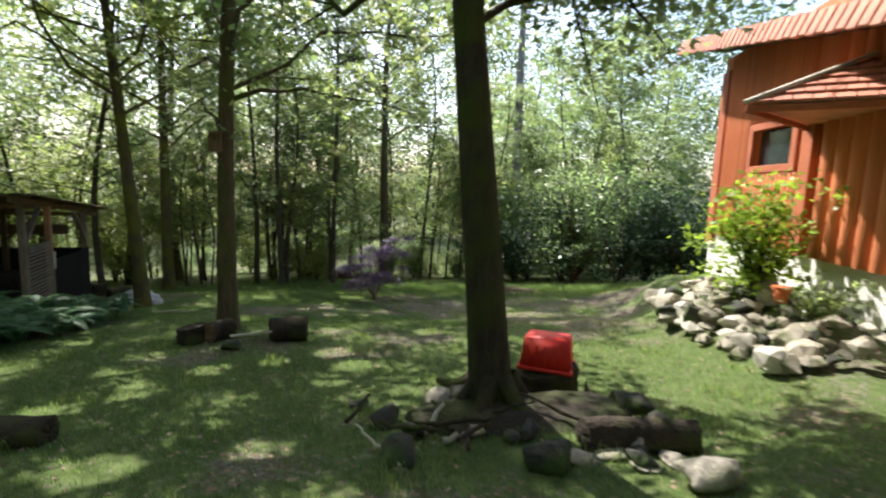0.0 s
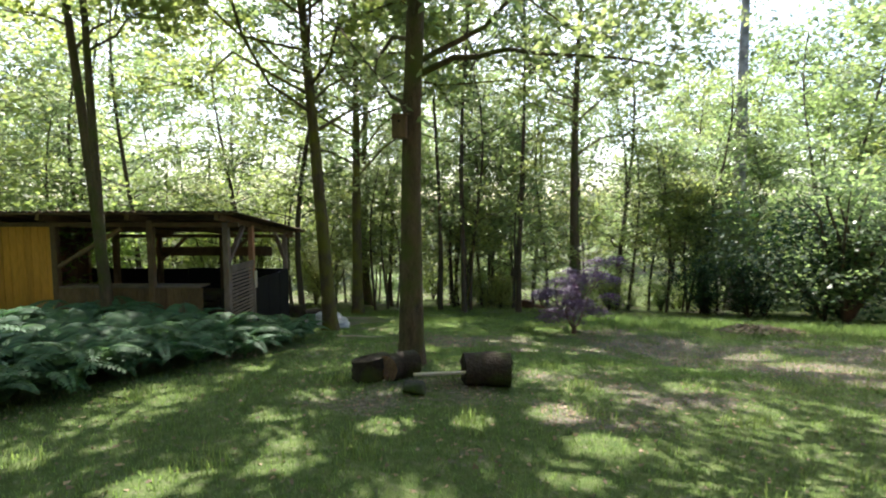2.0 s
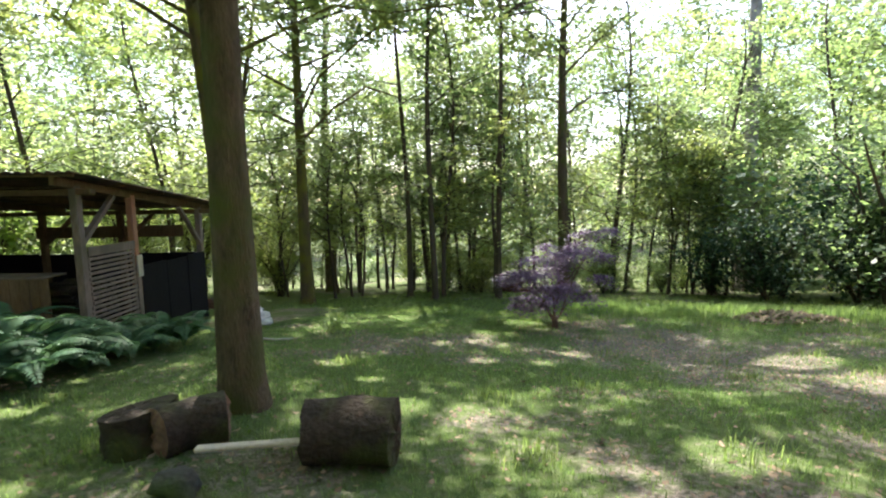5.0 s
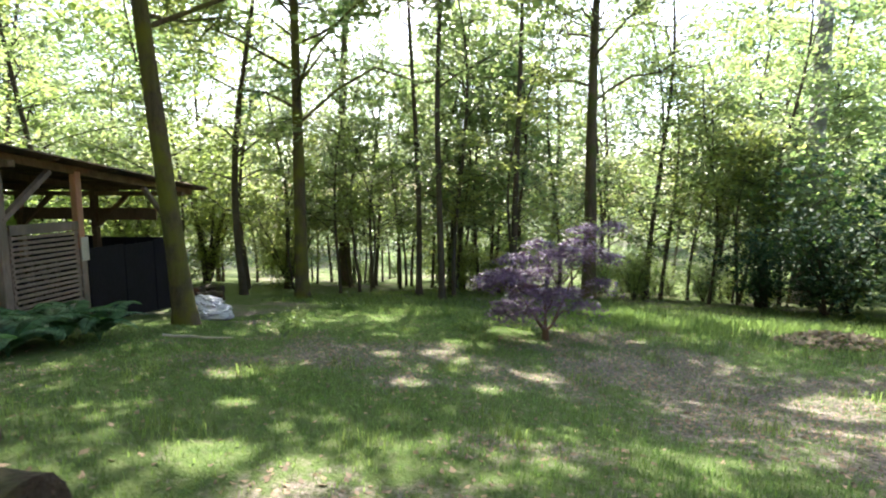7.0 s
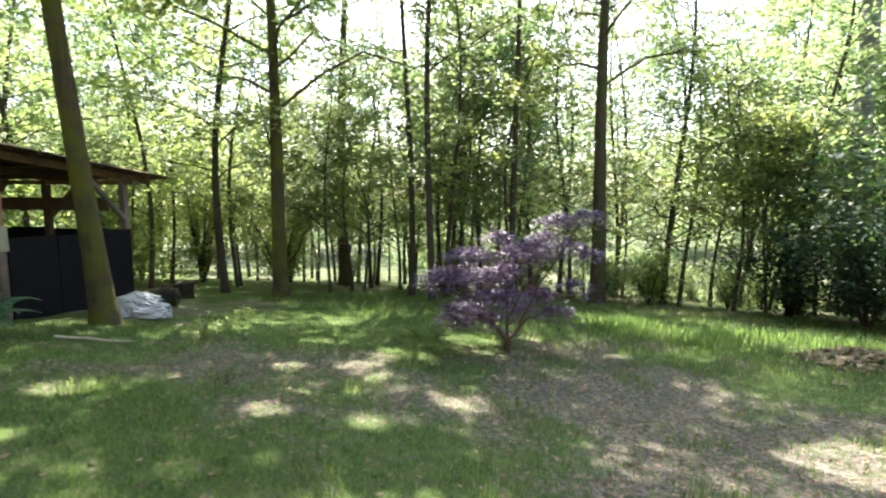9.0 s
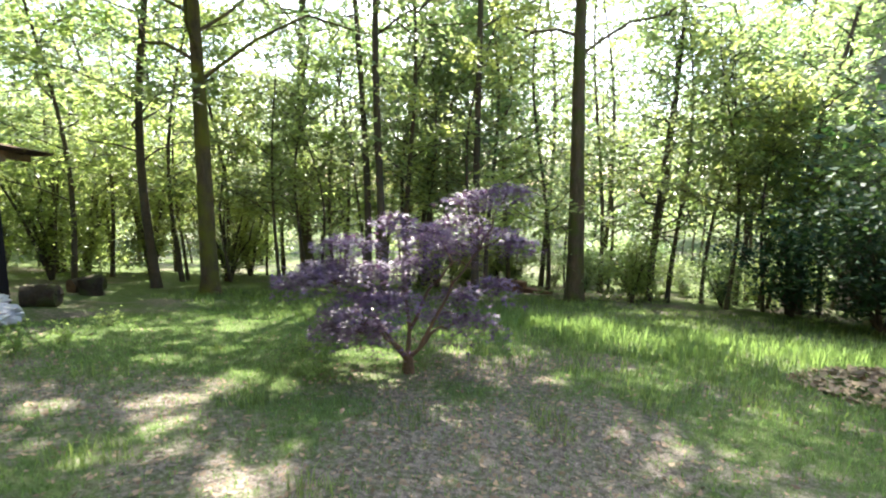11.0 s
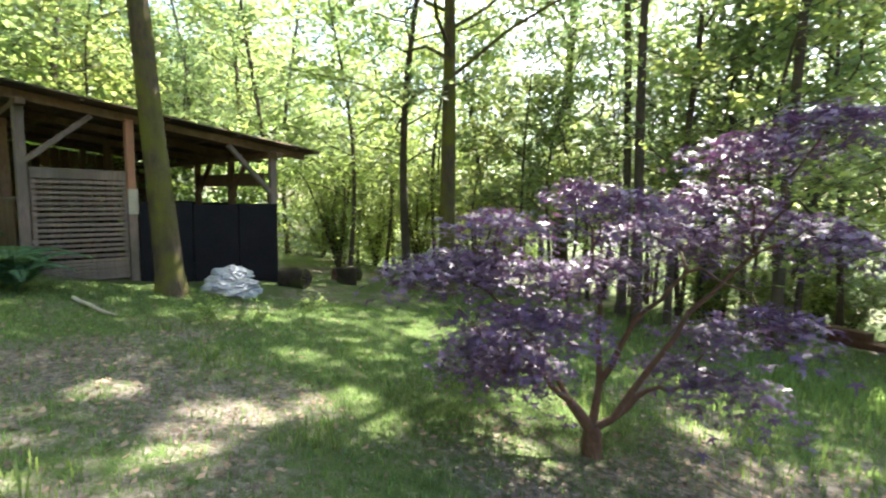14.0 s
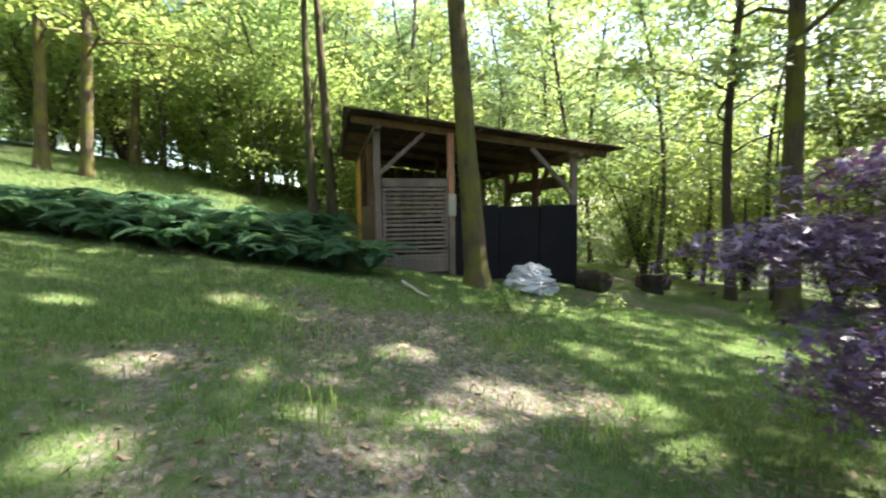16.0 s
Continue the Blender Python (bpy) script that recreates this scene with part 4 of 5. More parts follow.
# ================= wood shed =================
def wood_shed():
    """Posts, braces and boards in the shed's own axes: x along its slatted end, y into its length."""
    t = thing("wood_shed", (-9.41, 8.89, -1.31), "open timber wood shed with slatted end and lean-to roof", "shed", "", 118.3)

    def roof(x):
        return 2.79 - 0.112 * x

    posts = [(0, 0, WOOD_GREY), (3.97, 0, WOOD_GREY), (0, 1.67, WOOD_BROWN), (0, 3.8, WOOD_BROWN), (0, 6.0, WOOD_BROWN),
             (3.97, 1.9, WOOD_BROWN), (3.97, 3.8, WOOD_BROWN), (3.97, 6.0, WOOD_BROWN), (2.0, 6.0, WOOD_BROWN), (2.0, 3.8, WOOD_BROWN)]
    for x, y, m in posts:
        part("post", box((0.13, 0.13, roof(x) + 0.7), (x, y, roof(x) / 2 - 0.35), 0.012), m, t)
    part("post", box((0.13, 0.13, 1.5), (1.40, 0, 0.55), 0.012), WOOD_GREY, t)
    part("post", box((0.125, 0.125, roof(1.4) - 1.3), (1.40, 0, 1.3 + (roof(1.4) - 1.3) / 2), 0.012), WOOD_ORANGE, t, "fresh orange timber")
    part("post_patch", box((0.03, 0.15, 0.42), (1.40, -0.085, 1.28), 0.004, Matrix.Rotation(radians(90), 4, "Z")), WOOD_PALE, t, "pale replacement board")
    for a, b, m in (((0.02, -0.02, 1.85), (0.88, -0.02, 2.62), WOOD_GREY), ((3.95, -0.02, 1.45), (3.05, -0.02, 2.38), WOOD_GREY),
                    ((3.97, 1.85, 1.5), (3.97, 1.0, 2.28), WOOD_BROWN), ((0, 3.75, 1.75), (0, 2.3, 2.6), WOOD_BROWN), ((3.97, 3.75, 1.5), (3.97, 2.9, 2.28), WOOD_BROWN)):
        part("brace", beam(a, b, 0.1, 0.08), m, t)
    # wall plates and rafters
    for y in (0, 1.9, 3.8, 6.0):
        part("rafter", beam((-0.45, y, roof(-0.45) + 0.02), (4.7, y, roof(4.7) + 0.02), 0.09, 0.14), WOOD_BROWN, t)
    for x in (0, 3.97):
        part("wall_plate", beam((x, -0.3, roof(x) - 0.1), (x, 6.3, roof(x) - 0.1), 0.12, 0.1), WOOD_BROWN, t)
    # corrugated sheets, laid side by side and a little uneven
    k = np.random.default_rng(5)
    n = 7
    for i in range(n):
        y0 = -0.42 + i * 0.98
        xs = np.array([-0.55 - 0.06 * k.random(), 1.3, 3.1, 4.83 + 0.05 * k.random()])
        ys = np.linspace(y0, y0 + 1.02, 27)
        lift = 0.006 * (i % 2)
        X, Y = np.meshgrid(xs, ys, indexing="ij")
        Z = roof(X) + 0.125 + 0.022 * np.sin((Y - y0) / 0.0765 * math.pi) + lift
        top = np.stack([X, Y, Z], 2).reshape(-1, 3)
        bot = top - np.array([0, 0, 0.012])
        a, b = X.shape
        q = (np.arange(a - 1)[:, None] * b + np.arange(b - 1)[None]).ravel()
        f = np.stack([q, q + b, q + b + 1, q + 1], 1)
        e = np.arange(b - 1)
        s1 = np.stack([e, e + 1, e + 1 + a * b, e + a * b], 1)
        e2 = e + (a - 1) * b
        s2 = np.stack([e2 + 1, e2, e2 + a * b, e2 + 1 + a * b], 1)
        put("roof_sheet", mesh_np("roof_sheet", np.concatenate([top, bot]), np.concatenate([f, f[:, ::-1] + a * b, s1, s2]), ROOF_FELT, True), t, "rusty brown corrugated sheet" if i == 0 else "")
    for x in (-0.5, 0.7, 1.9, 3.1, 4.3, 4.75):
        part("batten", beam((x, -0.38, roof(x) + 0.085), (x, 6.35, roof(x) + 0.085), 0.06, 0.035), WOOD_BROWN, t)
    # slatted end
    panel = part("slat_panel", box((1.24, 0.035, 0.16), (0.70, -0.06, 1.70), 0.006), WOOD_GREY, t, "weathered grey slatted panel")
    for x in (0.11, 1.29):
        part("stile", box((0.06, 0.03, 1.7), (x, -0.03, 0.87), 0.004), WOOD_GREY, panel)
    slat = box((1.22, 0.022, 0.052), (0, 0, 0), 0.004)
    sme = bpy.data.meshes.new("slat")
    slat.to_mesh(sme)
    slat.free()
    sme.materials.append(WOOD_GREY)
    z = 1.575
    i = 0
    while z > 0.0:
        ob = put("slat", sme, panel)
        ob.matrix_basis = pose(0.70 + 0.012 * k.normal(), -0.055 + 0.004 * k.normal(), z, 0, 0.5 * k.normal(), 0)
        z -= 0.083 if i < 15 else 0.058
        i += 1
    # dark sheets on the slatted end and along the far side
    for x0, x1 in ((1.48, 2.35), (2.36, 3.2), (3.21, 4.03)):
        part("dark_sheet", box((x1 - x0 - 0.006, 0.03, 1.75), ((x0 + x1) / 2, -0.05 - 0.006 * k.random(), 0.385 + 0.015 * k.normal()), 0.006), DARK_SHEET, t)
    for i in range(6):
        part("dark_sheet", box((0.03, 0.99, 1.75), (4.05, 0.5 + i * 1.0, 0.385 + 0.015 * k.normal()), 0.006), DARK_SHEET, t)
    part("rail_board", box((0.035, 3.6, 0.28), (4.0, 2.2, 1.78), 0.006), WOOD_BROWN, t)
    # low front of upright boards on the long side, and the stained end wall
    y = 0.62
    while y < 3.75:
        part("front_board", box((0.03, 0.155, 1.26 + 0.03 * k.random()), (-0.04, y, 0.64), 0.005), WOOD_BROWN, t)
        y += 0.162
    part("shelf", box((0.5, 3.2, 0.035), (0.2, 2.2, 1.3), 0.006), WOOD_GREY, t, "grey bench top")
    y = 3.88
    while y < 6.05:
        part("wall_board", box((0.03, 0.155, 2.66), (-0.04, y, 1.36), 0.005), WOOD_YELLOW, t, "")
        y += 0.162
    x = 0.1
    while x < 3.95:
        part("wall_board", box((0.18, 0.03, roof(x) - 0.1), (x, 6.07, (roof(x) - 0.1) / 2), 0.005), WOOD_BROWN, t)
        x += 0.19
    return t


wood_shed()


def firewood():
    """Split logs stacked inside behind the slats."""
    k = np.random.default_rng(8)
    m = pose(-9.41, 8.89, -1.31, 0, 0, 118.3)
    bm = bmesh.new()
    bmesh.ops.create_cone(bm, segments=7, radius1=0.085, radius2=0.08, depth=0.9, cap_ends=True, matrix=Matrix.Rotation(radians(90), 4, "X"))
    me = bpy.data.meshes.new("firewood_log")
    bm.to_mesh(me)
    bm.free()
    me.materials.append(STUMP)
    for r in range(7):
        for c in range(7):
            ob = put("firewood_log", me, None, "", m @ pose(0.24 + c * 0.165 + (r % 2) * 0.06, 0.75 + 0.05 * k.normal(), 0.09 + r * 0.152, 0, k.random() * 60, 0))
            tagged(ob, "dark split firewood log stacked in the shed", "firewood", "firewood stack")


firewood()


def sack():
    t = thing("rubble_sack", (-9.0, 11.7, gz(-9.0, 11.7)), "crumpled white woven plastic sack on the grass", "sack", "", 25)
    for i, (sx, sy, sz, x, y, z) in enumerate(((1.0, 0.75, 0.36, 0, 0, 0.12), (0.7, 0.5, 0.30, -0.05, 0.05, 0.27))):
        bm = bmesh.new()
        bmesh.ops.create_icosphere(bm, subdivisions=4, radius=0.5)
        for v in bm.verts:
            p = v.co.copy()
            d = noise.noise(p * 3 + Vector((i * 5, 2, 1))) * 0.28 + abs(noise.noise(p * 7 + Vector((1, i, 4)))) * 0.30 + abs(noise.noise(p * 15)) * 0.10
            v.co = p * (1 + d)
            v.co = Vector((v.co.x * sx + x, v.co.y * sy + y, max(-0.02, v.co.z * sz + z)))
        part("sack_body" if i == 0 else "sack_mouth", bm, WHITE_SACK, t)


sack()


# ================= logs and stones =================
def log(name, x, y, length, r, label, rz=0.0, upright=False, seed=0, cut=CUT, sink=0.03, flat=1.0):
    t = thing(name, (x, y, gz(x, y) - sink), label, "log", "", rz)
    k = np.random.default_rng(seed)
    n = 7
    s = np.linspace(0, 1, n)
    if upright:
        p = np.stack([0.02 * np.sin(s * 3), 0 * s, s * length], 1)
    else:
        p = np.stack([(s - 0.5) * length, 0.02 * np.sin(s * 4), 0 * s + r * flat], 1)
    rr = np.full(n, r) * (1 + 0.025 * k.normal(size=n))
    v, f = tube(p, rr, 18, 0.09, seed)
    if flat != 1.0:
        v[:, 2] = r * flat + (v[:, 2] - r * flat) * flat
    put("bark", mesh_np("bark", v, f, STUMP, True), t)
    for e, ring in ((0, v[:18]), (1, v[-18:])):
        c = ring.mean(0)
        out = (p[0] - p[1] if e == 0 else p[-1] - p[-2])
        out = out / np.linalg.norm(out)
        pts = np.concatenate([ring, c + (ring - c) * 0.5 + out * 0.012 * (1 + k.normal(size=(18, 1))), [c + out * 0.01]])
        fs = []
        for a in range(18):
            b = (a + 1) % 18
            q = [a, b, 18 + b, 18 + a]
            fs.append(q[::-1] if e == 0 else q)
            q = [18 + a, 18 + b, 36, 36]
            fs.append(q[::-1] if e == 0 else q)
        bm = bmesh.new()
        bv = [bm.verts.new(q) for q in pts]
        for q in fs:
            u = list(dict.fromkeys(q))
            bm.faces.new([bv[a] for a in u])
        part("cut_end", bm, cut, t)
    return t


log("log_stool", -3.64, 6.42, 0.28, 0.23, "dark upright log section used as a seat", 10, True, 4, STUMP)
log("log_stool", -3.27, 6.55, 0.40, 0.165, "short thick log lying with a reddish cut end", 66, False, 6, CUT)
log("log_bench", -2.30, 6.93, 0.56, 0.20, "mossy dark log lying on the grass as a seat", 28, False, 9, STUMP)
log("log_round", -10.55, 12.75, 0.55, 0.20, "dark round log beside the shed", 60, False, 12, STUMP)
log("log_round", -12.6, 14.1, 0.42, 0.24, "dark stump at the edge of the wood", 0, True, 14, STUMP)
log("log_round", -13.2, 14.2, 0.7, 0.19, "reddish-brown log lying beside the stump", 100, False, 15, CUT)
log("log_round", 1.62, 4.72, 0.26, 0.31, "dark stump under the red crate", 0, True, 17, STUMP)
log("fallen_log", 2.2, 3.3, 0.85, 0.13, "dark decaying log lying among stones", 12, False, 19, STUMP)
log("fallen_log", -2.6, 2.6, 0.8, 0.13, "dark decaying log lying in the grass", 20, False, 21, STUMP)


def crate():
    x, y = 1.62, 4.72
    z = gz(x, y) + 0.245
    t = thing("plastic_crate", (x, y, z), "red plastic crate upside down on a stump", "crate", "", -12)
    bm = bmesh.new()
    bmesh.ops.create_cube(bm, size=1, matrix=Matrix.Translation((0, 0, 0.5)))
    for v in bm.verts:
        k = 0.86 if v.co.z > 0.5 else 1.0
        v.co = Vector((v.co.x * 0.52 * k, v.co.y * 0.40 * k, v.co.z * 0.33))
    bmesh.ops.bevel(bm, geom=bm.edges[:], offset=0.014, segments=3, affect="EDGES")
    part("shell", bm, RED_PLASTIC, t, "", None, True)
    bm = box((0.56, 0.44, 0.04), (0, 0, 0.02), 0.012)
    part("rim", bm, RED_PLASTIC, t)
    for i in range(5):
        part("rib", box((0.012, 0.014, 0.22), (-0.18 + i * 0.09, -0.19, 0.16), 0.003, Matrix.Rotation(radians(-4.5), 4, "X")), RED_PLASTIC, t)


crate()


def stone(x, y, size, seed, mat, label, rz=0.0, lift=0.0):
    ob = part("stone", rock(size, seed, 0.3, 3), mat, None, "", pose(x, y, gz(x, y) + size[2] * 0.28 + lift, 0, 0, rz), True)
    tagged(ob, label, "stone", "stones round the tree")
    return ob


def earth_mound():
    # added mound whose dark colour stands in for shade on the turf
    ob = part("earth_mound", rock((2.4, 1.4, 0.22), 71, 0.3, 4), SHADE_SOIL, None, "", pose(1.35, 3.55, gz(1.35, 3.55) - 0.02, 2, -3, 14), True)
    tagged(ob, "low dark mound added for the deep shade round the tree foot", "earth mound")


earth_mound()


def oak_roots():
    oak = bpy.data.objects["oak_tree"]
    for i, a in enumerate((200, 255, 310, 10, 80, 140)):
        d = np.array([math.cos(radians(a)), math.sin(radians(a)), 0])
        s = np.linspace(0, 1, 6)
        r = 0.13 + 0.5 * s * (0.8 + 0.25 * (i % 3))
        p = d[None] * r[:, None] + np.stack([0 * s, 0 * s, 0.30 * (1 - s) ** 2.2 - 0.03 * s], 1)
        put("root", mesh_np("root", *tube(p, 0.085 * (1 - 0.65 * s), 8, 0.15, i), BARK_SHADED, True), oak)


oak_roots()


def dead_branches():
    """Dark fallen branches lying round the tree foot."""
    k = np.random.default_rng(45)
    for i in range(9):
        x, y, a, ln = 1.25 + k.normal() * 0.7, 3.35 + k.normal() * 0.4, k.random() * 6.283, 0.35 + 0.5 * k.random()
        stick((x - 0.5 * ln * math.cos(a), y - 0.5 * ln * math.sin(a), 0.10), (x + 0.5 * ln * math.cos(a), y + 0.5 * ln * math.sin(a), 0.13 + 0.1 * k.random()), 0.012 + 0.012 * k.random(), "dark dead branch lying at the tree foot", WOOD_PALE if i == 4 else STUMP)


stone(2.5, 2.75, (0.52, 0.34, 0.26), 3, STONE, "pale angular stone half sunk in the grass", 20)
stone(0.51, 2.72, (0.24, 0.2, 0.16), 5, STONE, "small grey stone in the grass", 50)
kk = np.random.default_rng(12)
for i in range(24):
    a = kk.random() * 6.28
    d = 0.35 + 0.75 * kk.random()
    sx = 1.15 + d * math.cos(a) * 1.3
    sy = 3.75 + d * math.sin(a)
    q = 0.14 + 0.2 * kk.random()
    stone(sx, sy, (q * 1.3, q, q * 0.8), i + 10, (STONE_DARK, STONE_DARK, STONE_DARK, STONE)[i % 4], "dark mossy stone heaped round the tree foot", kk.random() * 360)
for i in range(4):
    stone(1.75 + 0.22 * i, 3.0 + 0.1 * (i % 2), (0.3, 0.22, 0.07), i + 50, STONE, "flat grey slab leaning among the stones", 30 * i)
stone(-2.85, 6.15, (0.34, 0.26, 0.2), 61, STONE_DARK, "low mossy stone between the log seats", 10)


def stick(a, b, r, label, mat=WOOD_PALE, square=False):
    a, b = Vector((a[0], a[1], gz(*a[:2]) + a[2])), Vector((b[0], b[1], gz(*b[:2]) + b[2]))
    if square:
        ob = part("plank", beam(a, b, r * 2, r), mat)
    else:
        s = np.linspace(0, 1, 6)[:, None]
        p = np.array(a) * (1 - s) + np.array(b) * s + np.random.default_rng(int(abs(a.x * 100))).normal(size=(6, 3)) * 0.012
        v, f = tube(p, r * (1 - 0.4 * s[:, 0]), 7)
        ob = new("stick", mesh_np("stick", v, f, mat, True))
    tagged(ob, label, "plank" if square else "stick")


dead_branches()
stick((-2.98, 6.36, 0.12), (-2.42, 6.72, 0.17), 0.03, "pale dry plank lying between the log seats", WOOD_PALE, True)
stick((0.56, 3.35, 0.0), (0.68, 3.6, 0.22), 0.03, "pale peeled branch leaning by the tree foot")
stick((0.75, 3.2, 0.02), (0.95, 3.35, 0.06), 0.03, "pale broken branch by the tree foot")
stick((-7.35, 10.1, 0.02), (-6.5, 10.75, 0.03), 0.025, "pale dead branch lying on the grass")


def nest_box():
    t = thing("nest_box", (-3.50, 6.90, gz(-3.5, 7.15) + 2.95), "brown wooden nest box fixed to the tree trunk", "nest box", "", 25)
    part("box_body", box((0.18, 0.17, 0.28), (0, 0, 0.14), 0.006), WOOD_BROWN, t)
    part("lid", box((0.22, 0.23, 0.02), (0, -0.02, 0.295), 0.004, Matrix.Rotation(radians(9), 4, "X")), WOOD_BROWN, t)
    # no hole is cut: a black disc paints the dark of the entrance
    bm = bmesh.new()
    bmesh.ops.create_cone(bm, segments=14, radius1=0.018, radius2=0.018, depth=0.01, cap_ends=True, matrix=Matrix.Translation((0, -0.088, 0.2)) @ Matrix.Rotation(radians(90), 4, "X"))
    part("entrance", bm, SHADE_BLACK, t)


nest_box()


def brick_pile():
    x, y = -7.8, 25.8
    k = np.random.default_rng(3)
    me = bpy.data.meshes.new("brick")
    bm = box((0.5, 0.3, 0.2), (0, 0, 0), 0.01)
    bm.to_mesh(me)
    bm.free()
    me.materials.append(CUT)
    t = thing("brick_pile", (x, y, gz(x, y)), "pile of reddish bricks at the wood's edge", "brick pile")
    for i in range(6):
        put("brick", me, t, "", pose(-0.8 + 0.53 * (i % 4), 0.05 * k.normal(), 0.1 + 0.2 * (i // 4), 0, 0, 6 * k.normal()))


brick_pile()


# ================= purple maple =================
def maple():
    x, y = -2.96, 14.2
    z = gz(x, y)
    t = thing("japanese_maple", (x, y, z), "small Japanese maple with purple-red layered leaves", "maple", "", 57.1)
    k = np.random.default_rng(4)
    pads = [(-1.07, 1.23, .40), (-1.2, 1.14, .26), (-.70, 1.49, .36), (-.83, 1.23, .42), (-.43, 1.19, .36), (-.31, 0.99, .30), (-.75, .71, .34),
            (-.51, .63, .32), (-.87, .55, .24), (-.15, 1.69, .25), (.13, 1.61, .36), (.41, 1.47, .36), (.77, 1.93, .33), (.97, 2.0, .25),
            (1.13, 1.52, .33), (1.33, 1.43, .21), (.69, 1.35, .28), (.66, 1.68, .28), (.86, 1.05, .24), (.73, .80, .30), (.75, .62, .30), (.58, .48, .26), (.05, 1.23, .30), (-.59, .95, .40)]
    wood, cs = [], []
    forks = [np.array([-0.16, 0.0, 0.34]), np.array([0.02, 0.06, 0.45]), np.array([0.10, -0.02, 0.26])]
    wood.append(tube([[0, 0, -0.08], [-0.01, 0, 0.05], [-0.01, 0, 0.14], [-0.02, 0, 0.20]], [0.085, 0.066, 0.058, 0.05], 9, 0.1, 2))
    for fk, r in zip(forks, (0.036, 0.026, 0.026)):
        s = np.linspace(0, 1, 5)[:, None]
        wood.append(tube(np.array([-0.02, 0, 0.17]) * (1 - s) + fk * s, np.linspace(r * 1.15, r * 0.9, 5), 7))
    hubs = [np.array(q) for q in ((-0.72, 0.15, 0.98), (-0.55, -0.2, 0.55), (-0.05, 0.2, 1.3), (0.45, -0.1, 1.2), (0.85, 0.1, 1.3), (0.55, 0.0, 0.5))]
    for q, j in zip(hubs, (0, 0, 1, 1, 2, 2)):
        s = np.linspace(0, 1, 8)
        p = forks[j] * (1 - s)[:, None] + q * s[:, None] + k.normal(size=(8, 3)) * 0.015 * (s * (1 - s) * 4)[:, None]
        p[:, 2] += 0.08 * np.sin(s * math.pi)
        wood.append(tube(p, 0.022 * (1 - 0.6 * s), 6))
    for i, (a, h, r) in enumerate(pads):
        a *= 0.9
        b = ((i * 0.618) % 1 - 0.5) * 1.15
        if abs(a) > 0.9:
            b *= 0.6
        if a < -0.6:
            b *= 0.3
        c = np.array([a, b, h])
        hub = min(hubs, key=lambda q: (q[0] - a) ** 2 + (q[2] - h + 0.15) ** 2 + 0.3 * (q[1] - b) ** 2)
        fk = hub
        s = np.linspace(0, 1, 7)
        p = fk * (1 - s)[:, None] + (c - [0, 0, 0.05]) * s[:, None]
        p[:, 2] += 0.07 * np.sin(s * math.pi)
        p += k.normal(size=p.shape) * 0.02 * (s * (1 - s) * 4)[:, None]
        wood.append(tube(p, 0.008 * (1 - 0.8 * s) + 0.002, 5))
        n = int(660 * r)
        q = np.clip(k.normal(size=(n * 2, 3)), -1.9, 1.9) * np.array([r * 0.52, r * 0.58, 0.028])
        q[:, 2] -= 0.22 * (q[:, 0] ** 2 + q[:, 1] ** 2) / r
        q[n:, 2] -= 0.17 * k.random(n) ** 1.5
        cs.append(c + q)
    bark = material("smooth_brown_bark", (0.12, 0.08, 0.055), 0.8, 0.3, 8, 0.4, 40)
    for i, piece in enumerate(wood):
        put("trunk" if i == 0 else "branch", mesh_np("branch", *piece, bark, True), t)
    cs = np.concatenate(cs)
    # five-fingered leaves: ten corners round the stalk
    n = len(cs)
    ang = np.linspace(-2.3, 2.3, 9)
    rad = np.array([0.55, 0.2, 0.8, 0.24, 1.0, 0.24, 0.8, 0.2, 0.55])
    nrm = k.normal(size=(n, 3)) * 0.38
    nrm[:, 2] = 1
    nrm /= np.linalg.norm(nrm, axis=1)[:, None]
    d = k.normal(size=(n, 3))
    d -= (d * nrm).sum(1)[:, None] * nrm
    d /= np.linalg.norm(d, axis=1)[:, None]
    s = np.cross(nrm, d)
    ln = 0.053 * (0.7 + 0.6 * k.random(n))[:, None]
    rim = cs[:, None] + ln[:, None] * rad[None, :, None] * (np.cos(ang)[None, :, None] * d[:, None] + np.sin(ang)[None, :, None] * s[:, None]) - nrm[:, None] * (ln * 0.25)[:, None] * rad[None, :, None] ** 2
    v = np.concatenate([cs[:, None], rim], 1)
    o = (np.arange(n) * 10)[:, None]
    f = np.concatenate([np.stack([o[:, 0], o[:, 0] + 1 + i, o[:, 0] + 2 + i], 1) for i in range(8)])
    put("crown", mesh_np("crown", v.reshape(-1, 3), f, LEAF_PURPLE), t, "purple-red leaves in flat layers")


maple()


